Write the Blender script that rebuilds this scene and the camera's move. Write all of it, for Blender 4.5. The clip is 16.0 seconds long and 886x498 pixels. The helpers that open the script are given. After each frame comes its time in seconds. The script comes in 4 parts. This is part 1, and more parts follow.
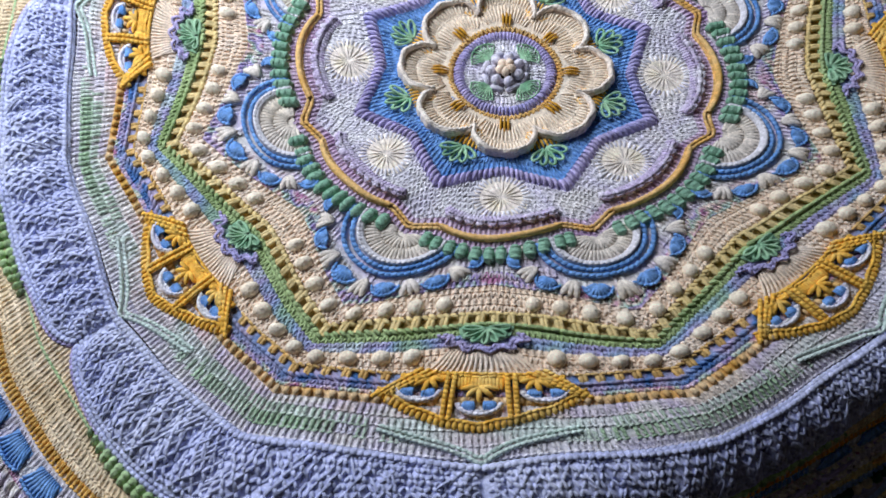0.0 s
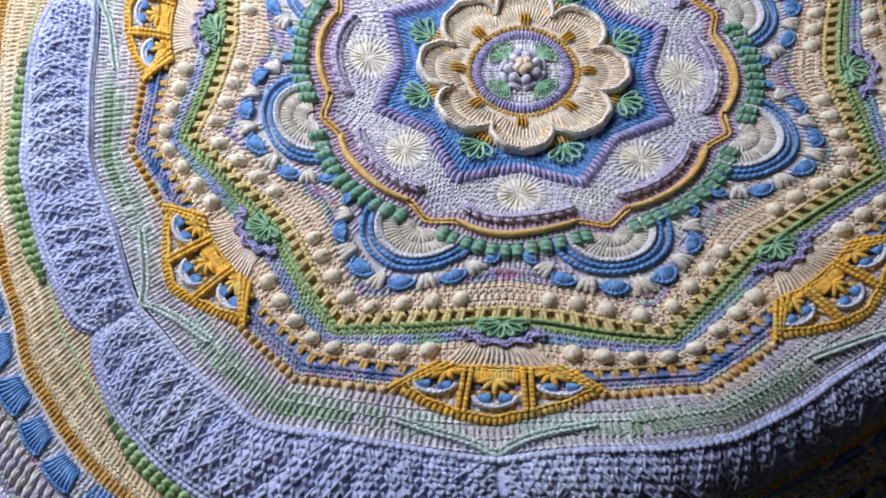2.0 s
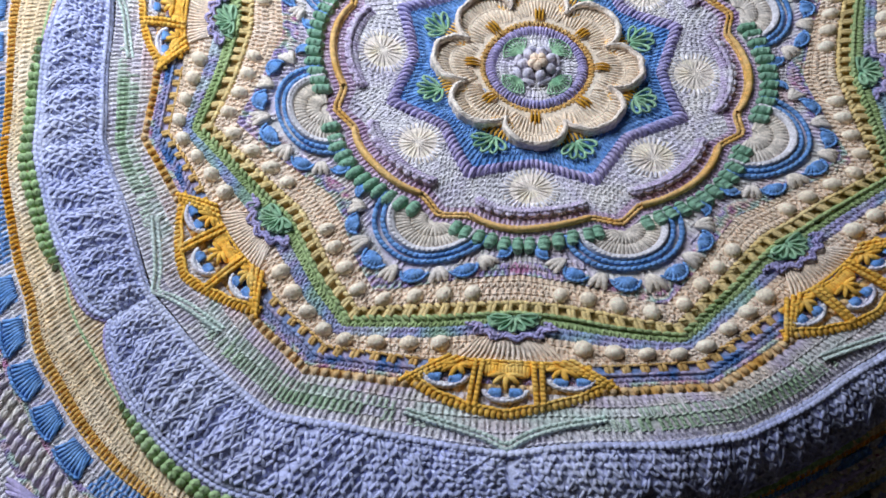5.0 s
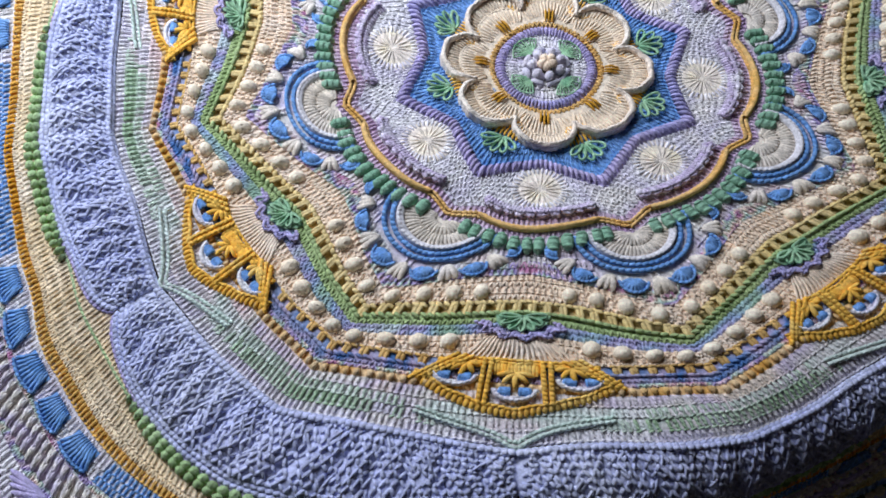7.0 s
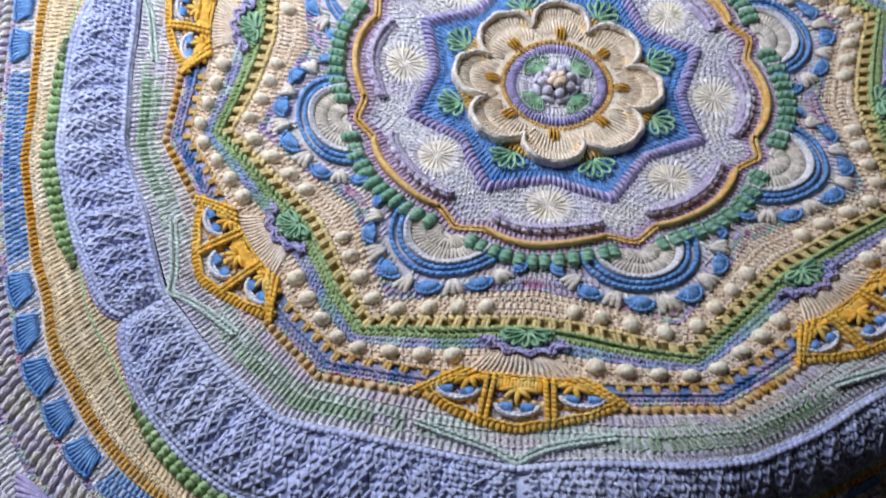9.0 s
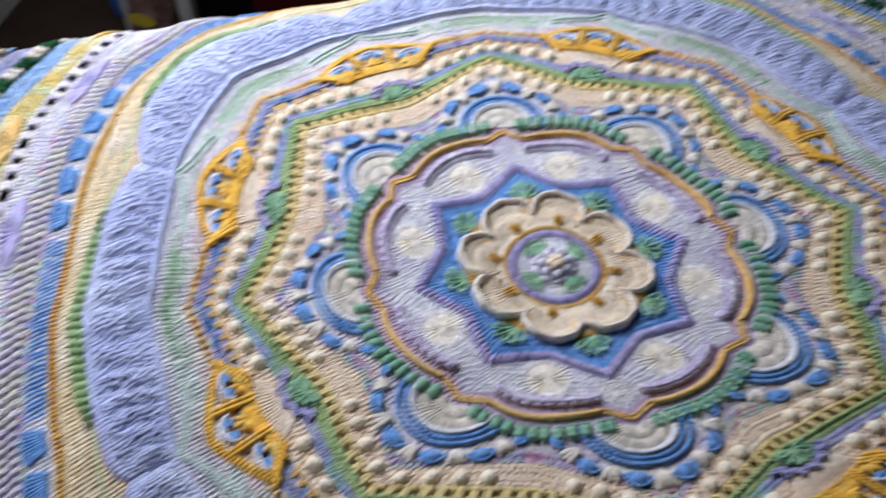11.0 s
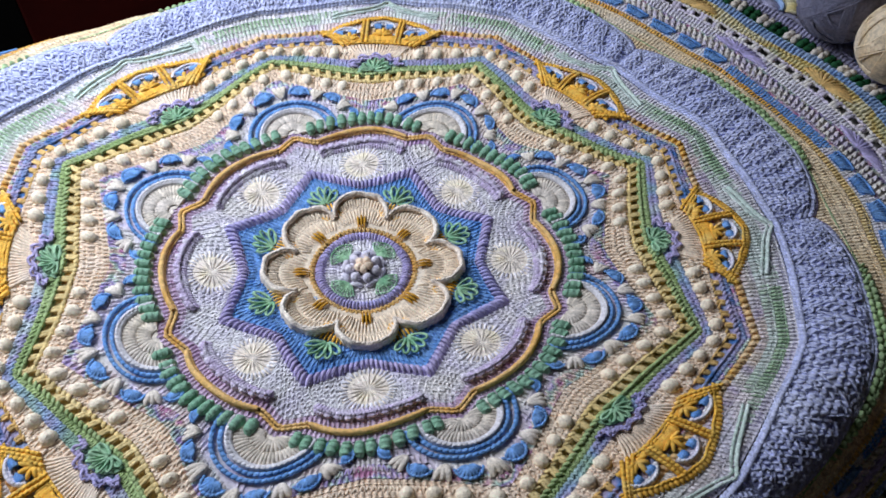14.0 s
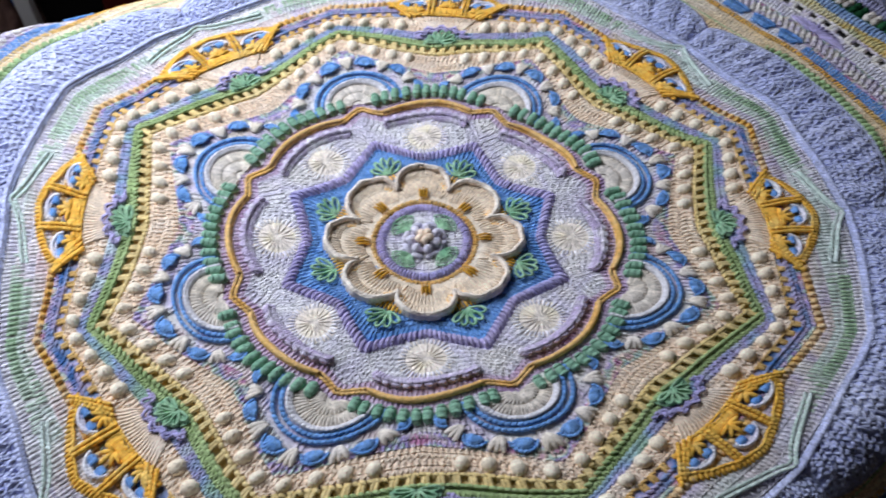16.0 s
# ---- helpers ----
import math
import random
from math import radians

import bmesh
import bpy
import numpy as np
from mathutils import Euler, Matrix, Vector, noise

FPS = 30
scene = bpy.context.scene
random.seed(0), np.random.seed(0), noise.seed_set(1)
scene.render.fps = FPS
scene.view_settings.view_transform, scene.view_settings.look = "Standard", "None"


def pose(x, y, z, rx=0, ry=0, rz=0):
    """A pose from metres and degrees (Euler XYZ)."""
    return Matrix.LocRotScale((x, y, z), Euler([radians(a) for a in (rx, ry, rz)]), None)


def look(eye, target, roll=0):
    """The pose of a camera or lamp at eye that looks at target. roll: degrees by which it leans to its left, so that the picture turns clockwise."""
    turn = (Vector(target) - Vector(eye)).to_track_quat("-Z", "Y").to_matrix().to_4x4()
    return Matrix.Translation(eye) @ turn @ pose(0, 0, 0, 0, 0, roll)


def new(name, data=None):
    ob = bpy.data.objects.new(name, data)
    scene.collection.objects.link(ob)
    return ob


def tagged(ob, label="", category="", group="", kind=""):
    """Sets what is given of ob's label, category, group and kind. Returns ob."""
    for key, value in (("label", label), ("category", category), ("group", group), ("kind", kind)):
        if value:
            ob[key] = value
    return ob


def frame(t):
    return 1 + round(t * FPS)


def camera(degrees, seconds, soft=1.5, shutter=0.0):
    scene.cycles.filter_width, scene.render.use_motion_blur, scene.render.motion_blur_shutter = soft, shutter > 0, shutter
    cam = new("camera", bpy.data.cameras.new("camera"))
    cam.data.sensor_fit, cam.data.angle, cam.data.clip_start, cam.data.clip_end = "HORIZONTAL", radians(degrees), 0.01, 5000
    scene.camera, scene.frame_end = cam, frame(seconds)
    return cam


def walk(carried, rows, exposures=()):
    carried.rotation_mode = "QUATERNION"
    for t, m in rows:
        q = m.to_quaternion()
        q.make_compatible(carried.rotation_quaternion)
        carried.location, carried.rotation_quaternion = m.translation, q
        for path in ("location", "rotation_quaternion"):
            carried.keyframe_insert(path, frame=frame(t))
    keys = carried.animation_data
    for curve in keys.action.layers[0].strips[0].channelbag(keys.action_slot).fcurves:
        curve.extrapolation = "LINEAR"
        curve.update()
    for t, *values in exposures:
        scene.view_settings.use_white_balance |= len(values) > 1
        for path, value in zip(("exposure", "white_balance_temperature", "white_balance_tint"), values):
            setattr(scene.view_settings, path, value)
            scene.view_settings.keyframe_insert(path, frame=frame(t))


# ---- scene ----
cam = camera(60.0, 16.0, 1.7, 0.9)
PATH = [
    (0, (-0.0455, -0.5483, 0.6789), (-0.0648, -0.1101, -0.2197), -0.32),
    (0.5, (-0.0446, -0.5494, 0.6804), (-0.0648, -0.1098, -0.2175), -0.54),
    (1, (-0.0448, -0.5551, 0.6791), (-0.0722, -0.1091, -0.2155), -1.17),
    (1.5, (-0.0503, -0.5587, 0.6798), (-0.0752, -0.1152, -0.2161), -0.50),
    (2, (-0.0554, -0.5604, 0.6799), (-0.0833, -0.1168, -0.2159), -0.49),
    (2.5, (-0.0591, -0.5613, 0.6807), (-0.0851, -0.1162, -0.2144), 0.12),
    (3, (-0.0603, -0.5636, 0.6789), (-0.0892, -0.1201, -0.2169), 0.04),
    (3.5, (-0.0654, -0.5660, 0.6760), (-0.0906, -0.1281, -0.2227), 0.87),
    (4, (-0.0660, -0.5655, 0.6792), (-0.0920, -0.1241, -0.2178), 0.76),
    (6.5, (-0.0720, -0.5636, 0.6798), (-0.1040, -0.1267, -0.2191), 0.42),
    (7, (-0.0913, -0.5673, 0.6791), (-0.0984, -0.1267, -0.2186), 4.06),
    (7.5, (-0.0809, -0.5632, 0.6814), (-0.1015, -0.1258, -0.2176), 2.29),
    (8, (-0.0792, -0.5632, 0.6806), (-0.0967, -0.1238, -0.2175), 2.47),
    (8.5, (-0.0789, -0.5608, 0.6827), (-0.1053, -0.1273, -0.2181), 2.00),
    (8.7, (-0.0780, -0.5632, 0.6801), (-0.1063, -0.1238, -0.2177), 2.16),
    (10.8, (-0.0954, -0.5984, 0.7163), (-0.1756, 0.0222, -0.0637), 1.70),
    (11, (-0.0924, -0.5948, 0.7209), (-0.1397, 0.0458, -0.0454), 3.88),
    (11.5, (-0.0651, -0.5871, 0.7214), (-0.0434, 0.0920, -0.0124), 5.38),
    (12, (-0.0509, -0.5837, 0.7292), (0.0124, 0.1204, 0.0219), 5.93),
    (12.5, (-0.0347, -0.5764, 0.7303), (0.0838, 0.1273, 0.0298), 6.99),
    (13, (-0.0221, -0.5702, 0.7256), (0.1043, 0.1112, 0.0047), 5.64),
    (13.5, (-0.0163, -0.5670, 0.7109), (0.1118, 0.0748, -0.0452), 5.38),
    (14, (-0.0102, -0.5609, 0.7122), (0.1052, 0.0718, -0.0536), 4.74),
    (14.5, (-0.0121, -0.5604, 0.7154), (0.0925, 0.0685, -0.0550), 4.41),
    (15, (-0.0134, -0.5628, 0.7149), (0.0808, 0.0695, -0.0540), 4.10),
    (15.5, (-0.0173, -0.5635, 0.7139), (0.0682, 0.0573, -0.0653), 3.99),
    (16, (-0.0259, -0.5654, 0.7107), (0.0267, 0.0499, -0.0759), 2.79),
]
walk(cam, [(t, look(eye, target, roll)) for t, eye, target, roll in PATH],
     exposures=[(0.0, -0.10), (8.7, -0.10), (11.0, -0.20), (12.0, -0.12), (12.5, -0.08), (13.5, -0.16), (15.5, -0.16), (16.0, -0.14)])

# ---- world and light ----
world = bpy.data.worlds.new("world")
scene.world = world
world.use_nodes = True
sky = world.node_tree.nodes.new("ShaderNodeTexSky")
sky.sky_type, sky.sun_disc, sky.sun_elevation, sky.sun_rotation = "NISHITA", False, radians(35), radians(-60)
world.node_tree.links.new(sky.outputs[0], world.node_tree.nodes["Background"].inputs[0])
world.node_tree.nodes["Background"].inputs[1].default_value = 0.1

# the window's daylight, from a lamp added inside the room before the opening
lamp_data = bpy.data.lights.new("window_daylight", "AREA")
lamp_data.shape, lamp_data.size, lamp_data.size_y = "RECTANGLE", 1.2, 1.2
lamp_data.energy, lamp_data.color = 27.0, (0.805, 0.88, 1.0)
lamp_data.spread = radians(110)
window_light = new("window_daylight", lamp_data)
window_light.matrix_world = look((-1.13, 0.90, 1.24), (-0.64, 0.50, 0.0))


# ---- materials ----
def srgb(code):
    c = [int(code[i:i + 2], 16) / 255 for i in (0, 2, 4)]
    return [v / 12.92 if v <= 0.04045 else ((v + 0.055) / 1.055) ** 2.4 for v in c] + [1.0]


def nodes_of(name):
    m = bpy.data.materials.new(name)
    m.use_nodes = True
    nt = m.node_tree
    return m, nt, nt.nodes["Principled BSDF"]


def ramp_of(nt, fac, stops):
    ramp = nt.nodes.new("ShaderNodeValToRGB")
    while len(ramp.color_ramp.elements) < len(stops):
        ramp.color_ramp.elements.new(0.5)
    for e, (at, code) in zip(ramp.color_ramp.elements, stops):
        e.position, e.color = at, srgb(code)
    nt.links.new(fac, ramp.inputs[0])
    return ramp.outputs[0]


def noise_of(nt, scale, detail=2.0, rough=0.5):
    co = nt.nodes.new("ShaderNodeTexCoord")
    n = nt.nodes.new("ShaderNodeTexNoise")
    n.inputs["Scale"].default_value, n.inputs["Detail"].default_value, n.inputs["Roughness"].default_value = scale, detail, rough
    nt.links.new(co.outputs["Object"], n.inputs["Vector"])
    return n.outputs[0]


def yarn(name, codes, patch=14.0, vary=0.22):
    """Cotton yarn: one colour, or several that change along the thread, with fibre relief."""
    m, nt, bsdf = nodes_of(name)
    if len(codes) == 1:
        rgb = nt.nodes.new("ShaderNodeRGB")
        rgb.outputs[0].default_value = srgb(codes[0])
        col = rgb.outputs[0]
    else:
        n = len(codes)
        col = ramp_of(nt, noise_of(nt, patch, 1.0), [(0.30 + 0.40 * i / (n - 1), c) for i, c in enumerate(codes)])
    geo = nt.nodes.new("ShaderNodeNewGeometry")
    hsv = nt.nodes.new("ShaderNodeHueSaturation")
    mr = nt.nodes.new("ShaderNodeMapRange")
    mr.inputs[3].default_value, mr.inputs[4].default_value = 1 - vary, 1 + vary * 0.6
    nt.links.new(geo.outputs["Random Per Island"], mr.inputs[0])
    fib = noise_of(nt, 420.0, 3.0, 0.65)
    mr2 = nt.nodes.new("ShaderNodeMapRange")
    mr2.inputs[1].default_value, mr2.inputs[2].default_value, mr2.inputs[3].default_value, mr2.inputs[4].default_value = 0.3, 0.7, 0.78, 1.20
    nt.links.new(fib, mr2.inputs[0])
    mul = nt.nodes.new("ShaderNodeMath")
    mul.operation = "MULTIPLY"
    nt.links.new(mr.outputs[0], mul.inputs[0])
    nt.links.new(mr2.outputs[0], mul.inputs[1])
    ply = nt.nodes.new("ShaderNodeMapRange")
    ply.inputs[1].default_value, ply.inputs[2].default_value, ply.inputs[3].default_value, ply.inputs[4].default_value = 0.35, 0.65, 0.88, 1.12
    nt.links.new(noise_of(nt, 190.0, 1.0, 0.5), ply.inputs[0])
    mul2 = nt.nodes.new("ShaderNodeMath")
    mul2.operation = "MULTIPLY"
    nt.links.new(mul.outputs[0], mul2.inputs[0])
    nt.links.new(ply.outputs[0], mul2.inputs[1])
    nt.links.new(mul2.outputs[0], hsv.inputs["Value"])
    nt.links.new(col, hsv.inputs["Color"])
    nt.links.new(hsv.outputs[0], bsdf.inputs["Base Color"])
    bump = nt.nodes.new("ShaderNodeBump")
    bump.inputs["Strength"].default_value, bump.inputs["Distance"].default_value = 0.75, 0.0012
    nt.links.new(noise_of(nt, 700.0, 2.0, 0.6), bump.inputs["Height"])
    nt.links.new(bump.outputs[0], bsdf.inputs["Normal"])
    bsdf.inputs["Roughness"].default_value = 0.88
    bsdf.inputs["Specular IOR Level"].default_value = 0.10
    return m


def plain(name, stops, scale=6.0, rough=0.7, bump=0.2, bscale=60.0, metal=0.0):
    m, nt, bsdf = nodes_of(name)
    nt.links.new(ramp_of(nt, noise_of(nt, scale, 5.0, 0.6), stops), bsdf.inputs["Base Color"])
    b = nt.nodes.new("ShaderNodeBump")
    b.inputs["Strength"].default_value, b.inputs["Distance"].default_value = bump, 0.004
    nt.links.new(noise_of(nt, bscale, 4.0), b.inputs["Height"])
    nt.links.new(b.outputs[0], bsdf.inputs["Normal"])
    bsdf.inputs["Roughness"].default_value, bsdf.inputs["Metallic"].default_value = rough, metal
    bsdf.inputs["Specular IOR Level"].default_value = 0.1 if rough >= 0.8 else 0.4
    return m


CREAM = yarn("cream_yarn", ["fff3de", "feecd2"], 24, 0.06)
PEACH = yarn("peach_yarn", ["ffecd6", "fee5cc", "ffeede"], 20, 0.10)
RIM = yarn("ivory_rim_yarn", ["f9eee2", "f6e6d8"], 30, 0.1)
PETAL = yarn("warm_petal_yarn", ["fee9d0", "feeeda"], 24, 0.10)
MEDAL = yarn("medallion_yarn", ["f8ecd8", "f5e9e0", "f8edd6"], 40)
ROSE = yarn("rose_lilac_yarn", ["dad6e8", "e0dae6", "ceccE4"], 60)
SLOT = yarn("dark_gold_yarn", ["d6a03a", "c8923a"], 40)
PALEGREEN = yarn("pale_green_yarn", ["dce8de", "c8dcc8", "e4ece8"], 18)
WARMWHITE = yarn("warm_white_yarn", ["eae0d8", "e8dccc"], 20)
WHITE = yarn("white_yarn", ["e6e3ea"])
WHITELAV = yarn("white_lilac_yarn", ["ece8f4", "f6f3f7", "e8e2f3", "f5f0f0"], 16)
LAV = yarn("lavender_yarn", ["b8aede", "c8bce6", "b0acde"], 10)
LILAC = yarn("lilac_yarn", ["d2d6f6", "c6ccf2", "dadef8"], 8)
BLUE = yarn("blue_yarn", ["70a2e2", "84b0ea", "6496d8"], 60)
DENIM = yarn("denim_blue_yarn", ["5580be", "9aa9d2", "c2b4d6", "4f7cba"], 40)
GREEN = yarn("jade_green_yarn", ["84b096", "96bea6"], 20)
LEAF = yarn("leaf_green_yarn", ["8cbf9a", "aed4b0", "84b894"], 60)
OLIVE = yarn("straw_yarn", ["f4dca4", "ecd08e"], 16)
MOSS = yarn("moss_green_yarn", ["a6bc82", "b4c892", "9cb47c"], 14)
MINT = yarn("mint_yarn", ["dce9e4", "d2e4dc", "e2eaea"], 14)
MINTWHITE = yarn("mint_white_yarn", ["eeeef0", "e0ebe6", "f0e6ea", "e6e2f0"], 16)
MINTBLUE = yarn("mint_blue_yarn", ["a4c2b0", "a2b8da", "b8b0da", "c8d4dc"], 26)
GOLD = yarn("golden_yarn", ["ffce66", "ffc252", "ffd67c"], 40)
HONEY = yarn("honey_yarn", ["ecc888", "e0b470"], 18)
AMBER = yarn("soft_orange_yarn", ["eab868", "f0c686", "e4ae60"], 30)
MAUVE = yarn("mauve_yarn", ["cfb0d0", "e0cce2", "bd9cc6"], 26)
PICOT = yarn("lilac_picot_yarn", ["e6def0", "ccbcdc", "efeaf4"], 40)
PUFF = yarn("pale_mixed_yarn", ["eee6ee", "f5eee4", "dcd2ea", "f0e4ea"], 40)
PALEBLUE = yarn("pale_blue_yarn", ["96b8e4", "b0c8ec", "88acde"], 20)
GREYLAV = yarn("grey_lilac_round_yarn", ["b0aecc", "bcb8d6", "a6a4c4"], 20)
OUTGOLD = yarn("soft_gold_yarn", ["f8b23c", "f8ca78", "f6dea8"], 2.5)
SAGE = yarn("sage_green_yarn", ["a8c48e", "b8d0a2"], 20)
RAINBOW = yarn("variegated_yarn", ["cc90b6", "ead8e6", "b09cd6", "c8e0d4", "f2dcd0", "c288b0"], 50)
ROWS_PINK = yarn("pale_pink_yarn", ["eed9dc", "f0ece8", "e2d6ec", "f2e4d8"], 18)
GREENMIX = yarn("mint_to_green_yarn", ["d4e4d4", "bcd6b8", "aac8a4", "cadeca"], 12)
ORANGEMIX = yarn("orange_cream_yarn", ["eab862", "f0d2a8", "e6b05c"], 24)
PALEY = yarn("pale_yellow_yarn", ["fbe8cc", "f6deb8", "f9ead6"], 12)
GAP_SHADE = yarn("gap_shade_brown", ["5a3c14", "4c3212"], 40)
DKGREEN = yarn("dark_green_yarn", ["1f4c30", "2b5a3a"], 20)
YFAN = yarn("sunny_variegated_yarn", ["efdc98", "efe8c8", "ecd080", "dfe4c0"], 18)

BLANKET_BED_DARK = plain("brown_mattress_cloth", [(0.3, "6b5a48"), (0.7, "7a6852")], 12, 0.9, 0.3, 200)
SHEET = plain("beige_sheet_cloth", [(0.3, "cdc6bd"), (0.7, "d8d2ca")], 5, 0.9, 0.4, 25)
WARDROBE = plain("dark_mahogany", [(0.3, "380a08"), (0.7, "460f0b")], 7, 0.85, 0.1, 80)
BLACKWOOD = plain("near_black_wood", [(0.3, "060505"), (0.7, "0a0808")], 6, 0.9, 0.1, 60)
# wall tone set by how much fill the unseen walls bounce
WALL = plain("bounce_wall_paint", [(0.3, "a8a29a"), (0.7, "b4aea6")], 3, 0.85, 0.15, 90)
FLOOR = plain("dark_wood_floor", [(0.3, "1c120d"), (0.7, "281a12")], 9, 0.8, 0.15, 50)
WHITEPAINT = plain("grey_white_paint", [(0.3, "b4b0ae"), (0.7, "c2bebc")], 9, 0.5, 0.1, 60)
BLUEBAG = plain("blue_cloth", [(0.35, "245294"), (0.6, "2d62ac")], 7, 0.6, 0.3, 60)
YELLOWPRINT = plain("yellow_print", [(0.35, "c9b030"), (0.6, "d8c040")], 9, 0.6, 0.2, 60)


# ---- the shape of the blanket as it lies ----
# lean and swell of the hand-made rounds against a perfect eightfold figure
WARP_X = (0.0054, 0.0030, 0.0248, 0.0432, 0.0440, 0.4068, -0.1496, 0.6021, 0.9458, 0.1417, 0.6898, 0.2921, -0.7122, 0.3436, 0.2976, -0.6011, -0.8648, 0.4156, 0.7039, -2.3742)
WARP_Y = (-0.0067, -0.0122, 0.1897, -0.1723, 0.3398, -0.2317, 0.0417, -0.1726, 0.1683, 0.0184, -0.1806, -1.1392, 0.2811, -0.3193, 0.2011, 1.4130, 0.5686, 1.8877, 0.7407, 1.0186)
RISE = (-0.0015, -0.0118, 0.0557, -0.0068, 0.0654, -0.0194, 0.0089, 0.0029, 0.0240, 0.1729, 0.0236, -0.0402, 0.0755, -0.0317, 0.1927, 0.2055, -0.0075, 0.1942, 0.2427, 0.0930)
ROUND_AT = (0, 0.064, 0.1157, 0.164, 0.2198, 0.2845, 0.327, 0.3555, 0.4265, 0.459, 0.4885, 0.5315, 0.577, 0.61, 0.7, 0.8)
ROUND_BY = (-0.0028, -0.0019, 0.0010, 0.0081, 0.0088, 0.0079, 0.0147, 0.0162, 0.0020, -0.0022, -0.0048, -0.0073, -0.0071, -0.0140, -0.0180, -0.0120)
EDGE = Vector((-0.52, 1.0)).normalized()        # across the bed, away from the walker
FAR_EDGE, FAR_R = 0.588, 0.035
NEAR_EDGE, NEAR_R, NEAR_SLOPE = 0.392, 0.085, 1.25


def lay(p):
    """Places on the laid blanket for flat places (u, v, height over the cloth)."""
    u, v, h = p[:, 0], p[:, 1], p[:, 2]
    r = np.hypot(u, v)
    grow = 1 + np.interp(r, ROUND_AT, ROUND_BY) / np.maximum(r, 1e-6)
    u, v, r = u * grow, v * grow, r * grow
    f = np.minimum(1.0, 0.5 / np.maximum(r, 1e-6))
    a, b = u * f, v * f
    terms = np.stack([a ** (d - j) * b ** j for d in range(1, 6) for j in range(d + 1)])
    x = u + np.tensordot(np.array(WARP_X), terms, 1) + 0.0013 * np.sin(37 * v + 3 * np.sin(23 * u)) * np.minimum(r / 0.2, 1)
    y = v + np.tensordot(np.array(WARP_Y), terms, 1) + 0.0013 * np.sin(41 * u + 2 * np.sin(29 * v)) * np.minimum(r / 0.2, 1)
    z = np.tensordot(np.array(RISE), terms, 1)
    z = z + 0.0016 * np.sin(31 * x + 2.0 * np.sin(17 * y)) + 0.0016 * np.sin(27 * y + 2.2 * np.sin(19 * x))
    d = x * EDGE.x + y * EDGE.y
    out = np.stack([x, y, z + h], 1)
    for side, start, rad, steep in ((1, FAR_EDGE, FAR_R, math.pi / 2), (-1, NEAR_EDGE, NEAR_R, NEAR_SLOPE)):
        over = side * d - start
        ang = np.clip(over / rad, 0, steep)
        tail = np.maximum(over - rad * steep, 0)
        m = over > 0
        lateral = rad * np.sin(ang) + tail * math.cos(steep) + h * np.sin(ang) - over
        zz = z - rad * (1 - np.cos(ang)) - tail * math.sin(steep) + h * np.cos(ang)
        out[m, 0] += (side * EDGE.x * lateral)[m]
        out[m, 1] += (side * EDGE.y * lateral)[m]
        out[m, 2] = zz[m]
    return out


def polar(r, k, h=0.0):
    """Flat places at radius r and sector k (0 towards the walker, 8 sectors anticlockwise)."""
    a = np.radians(-90 + 45 * np.asarray(k, float))
    r, h = np.broadcast_arrays(np.asarray(r, float), np.asarray(h, float))
    return np.stack(np.broadcast_arrays(r * np.cos(a), r * np.sin(a), h), -1).reshape(-1, 3)


def fold(k):
    """0 on a sector's middle, 1 on the line between two sectors."""
    return np.abs(np.asarray(k, float) - np.round(k)) * 2


def seg(r0, r1, round_=0.0):
    """A round that runs straight from r0 on the sector's middle to r1 between sectors; round_ bends it to a circle's course."""
    b = math.pi / 8

    def radius(k):
        a = fold(k)
        al = a * b
        line = r0 * r1 * math.sin(b) / (r0 * np.sin(al) + r1 * np.sin(b - al))
        arc = r0 + (r1 - r0) * (0.5 - 0.5 * np.cos(math.pi * a))
        return line * (1 - round_) + arc * round_
    return radius


def lerp(f, g, t):
    return lambda k: f(k) * (1 - t) + g(k) * t


RNG = np.random.default_rng(7)


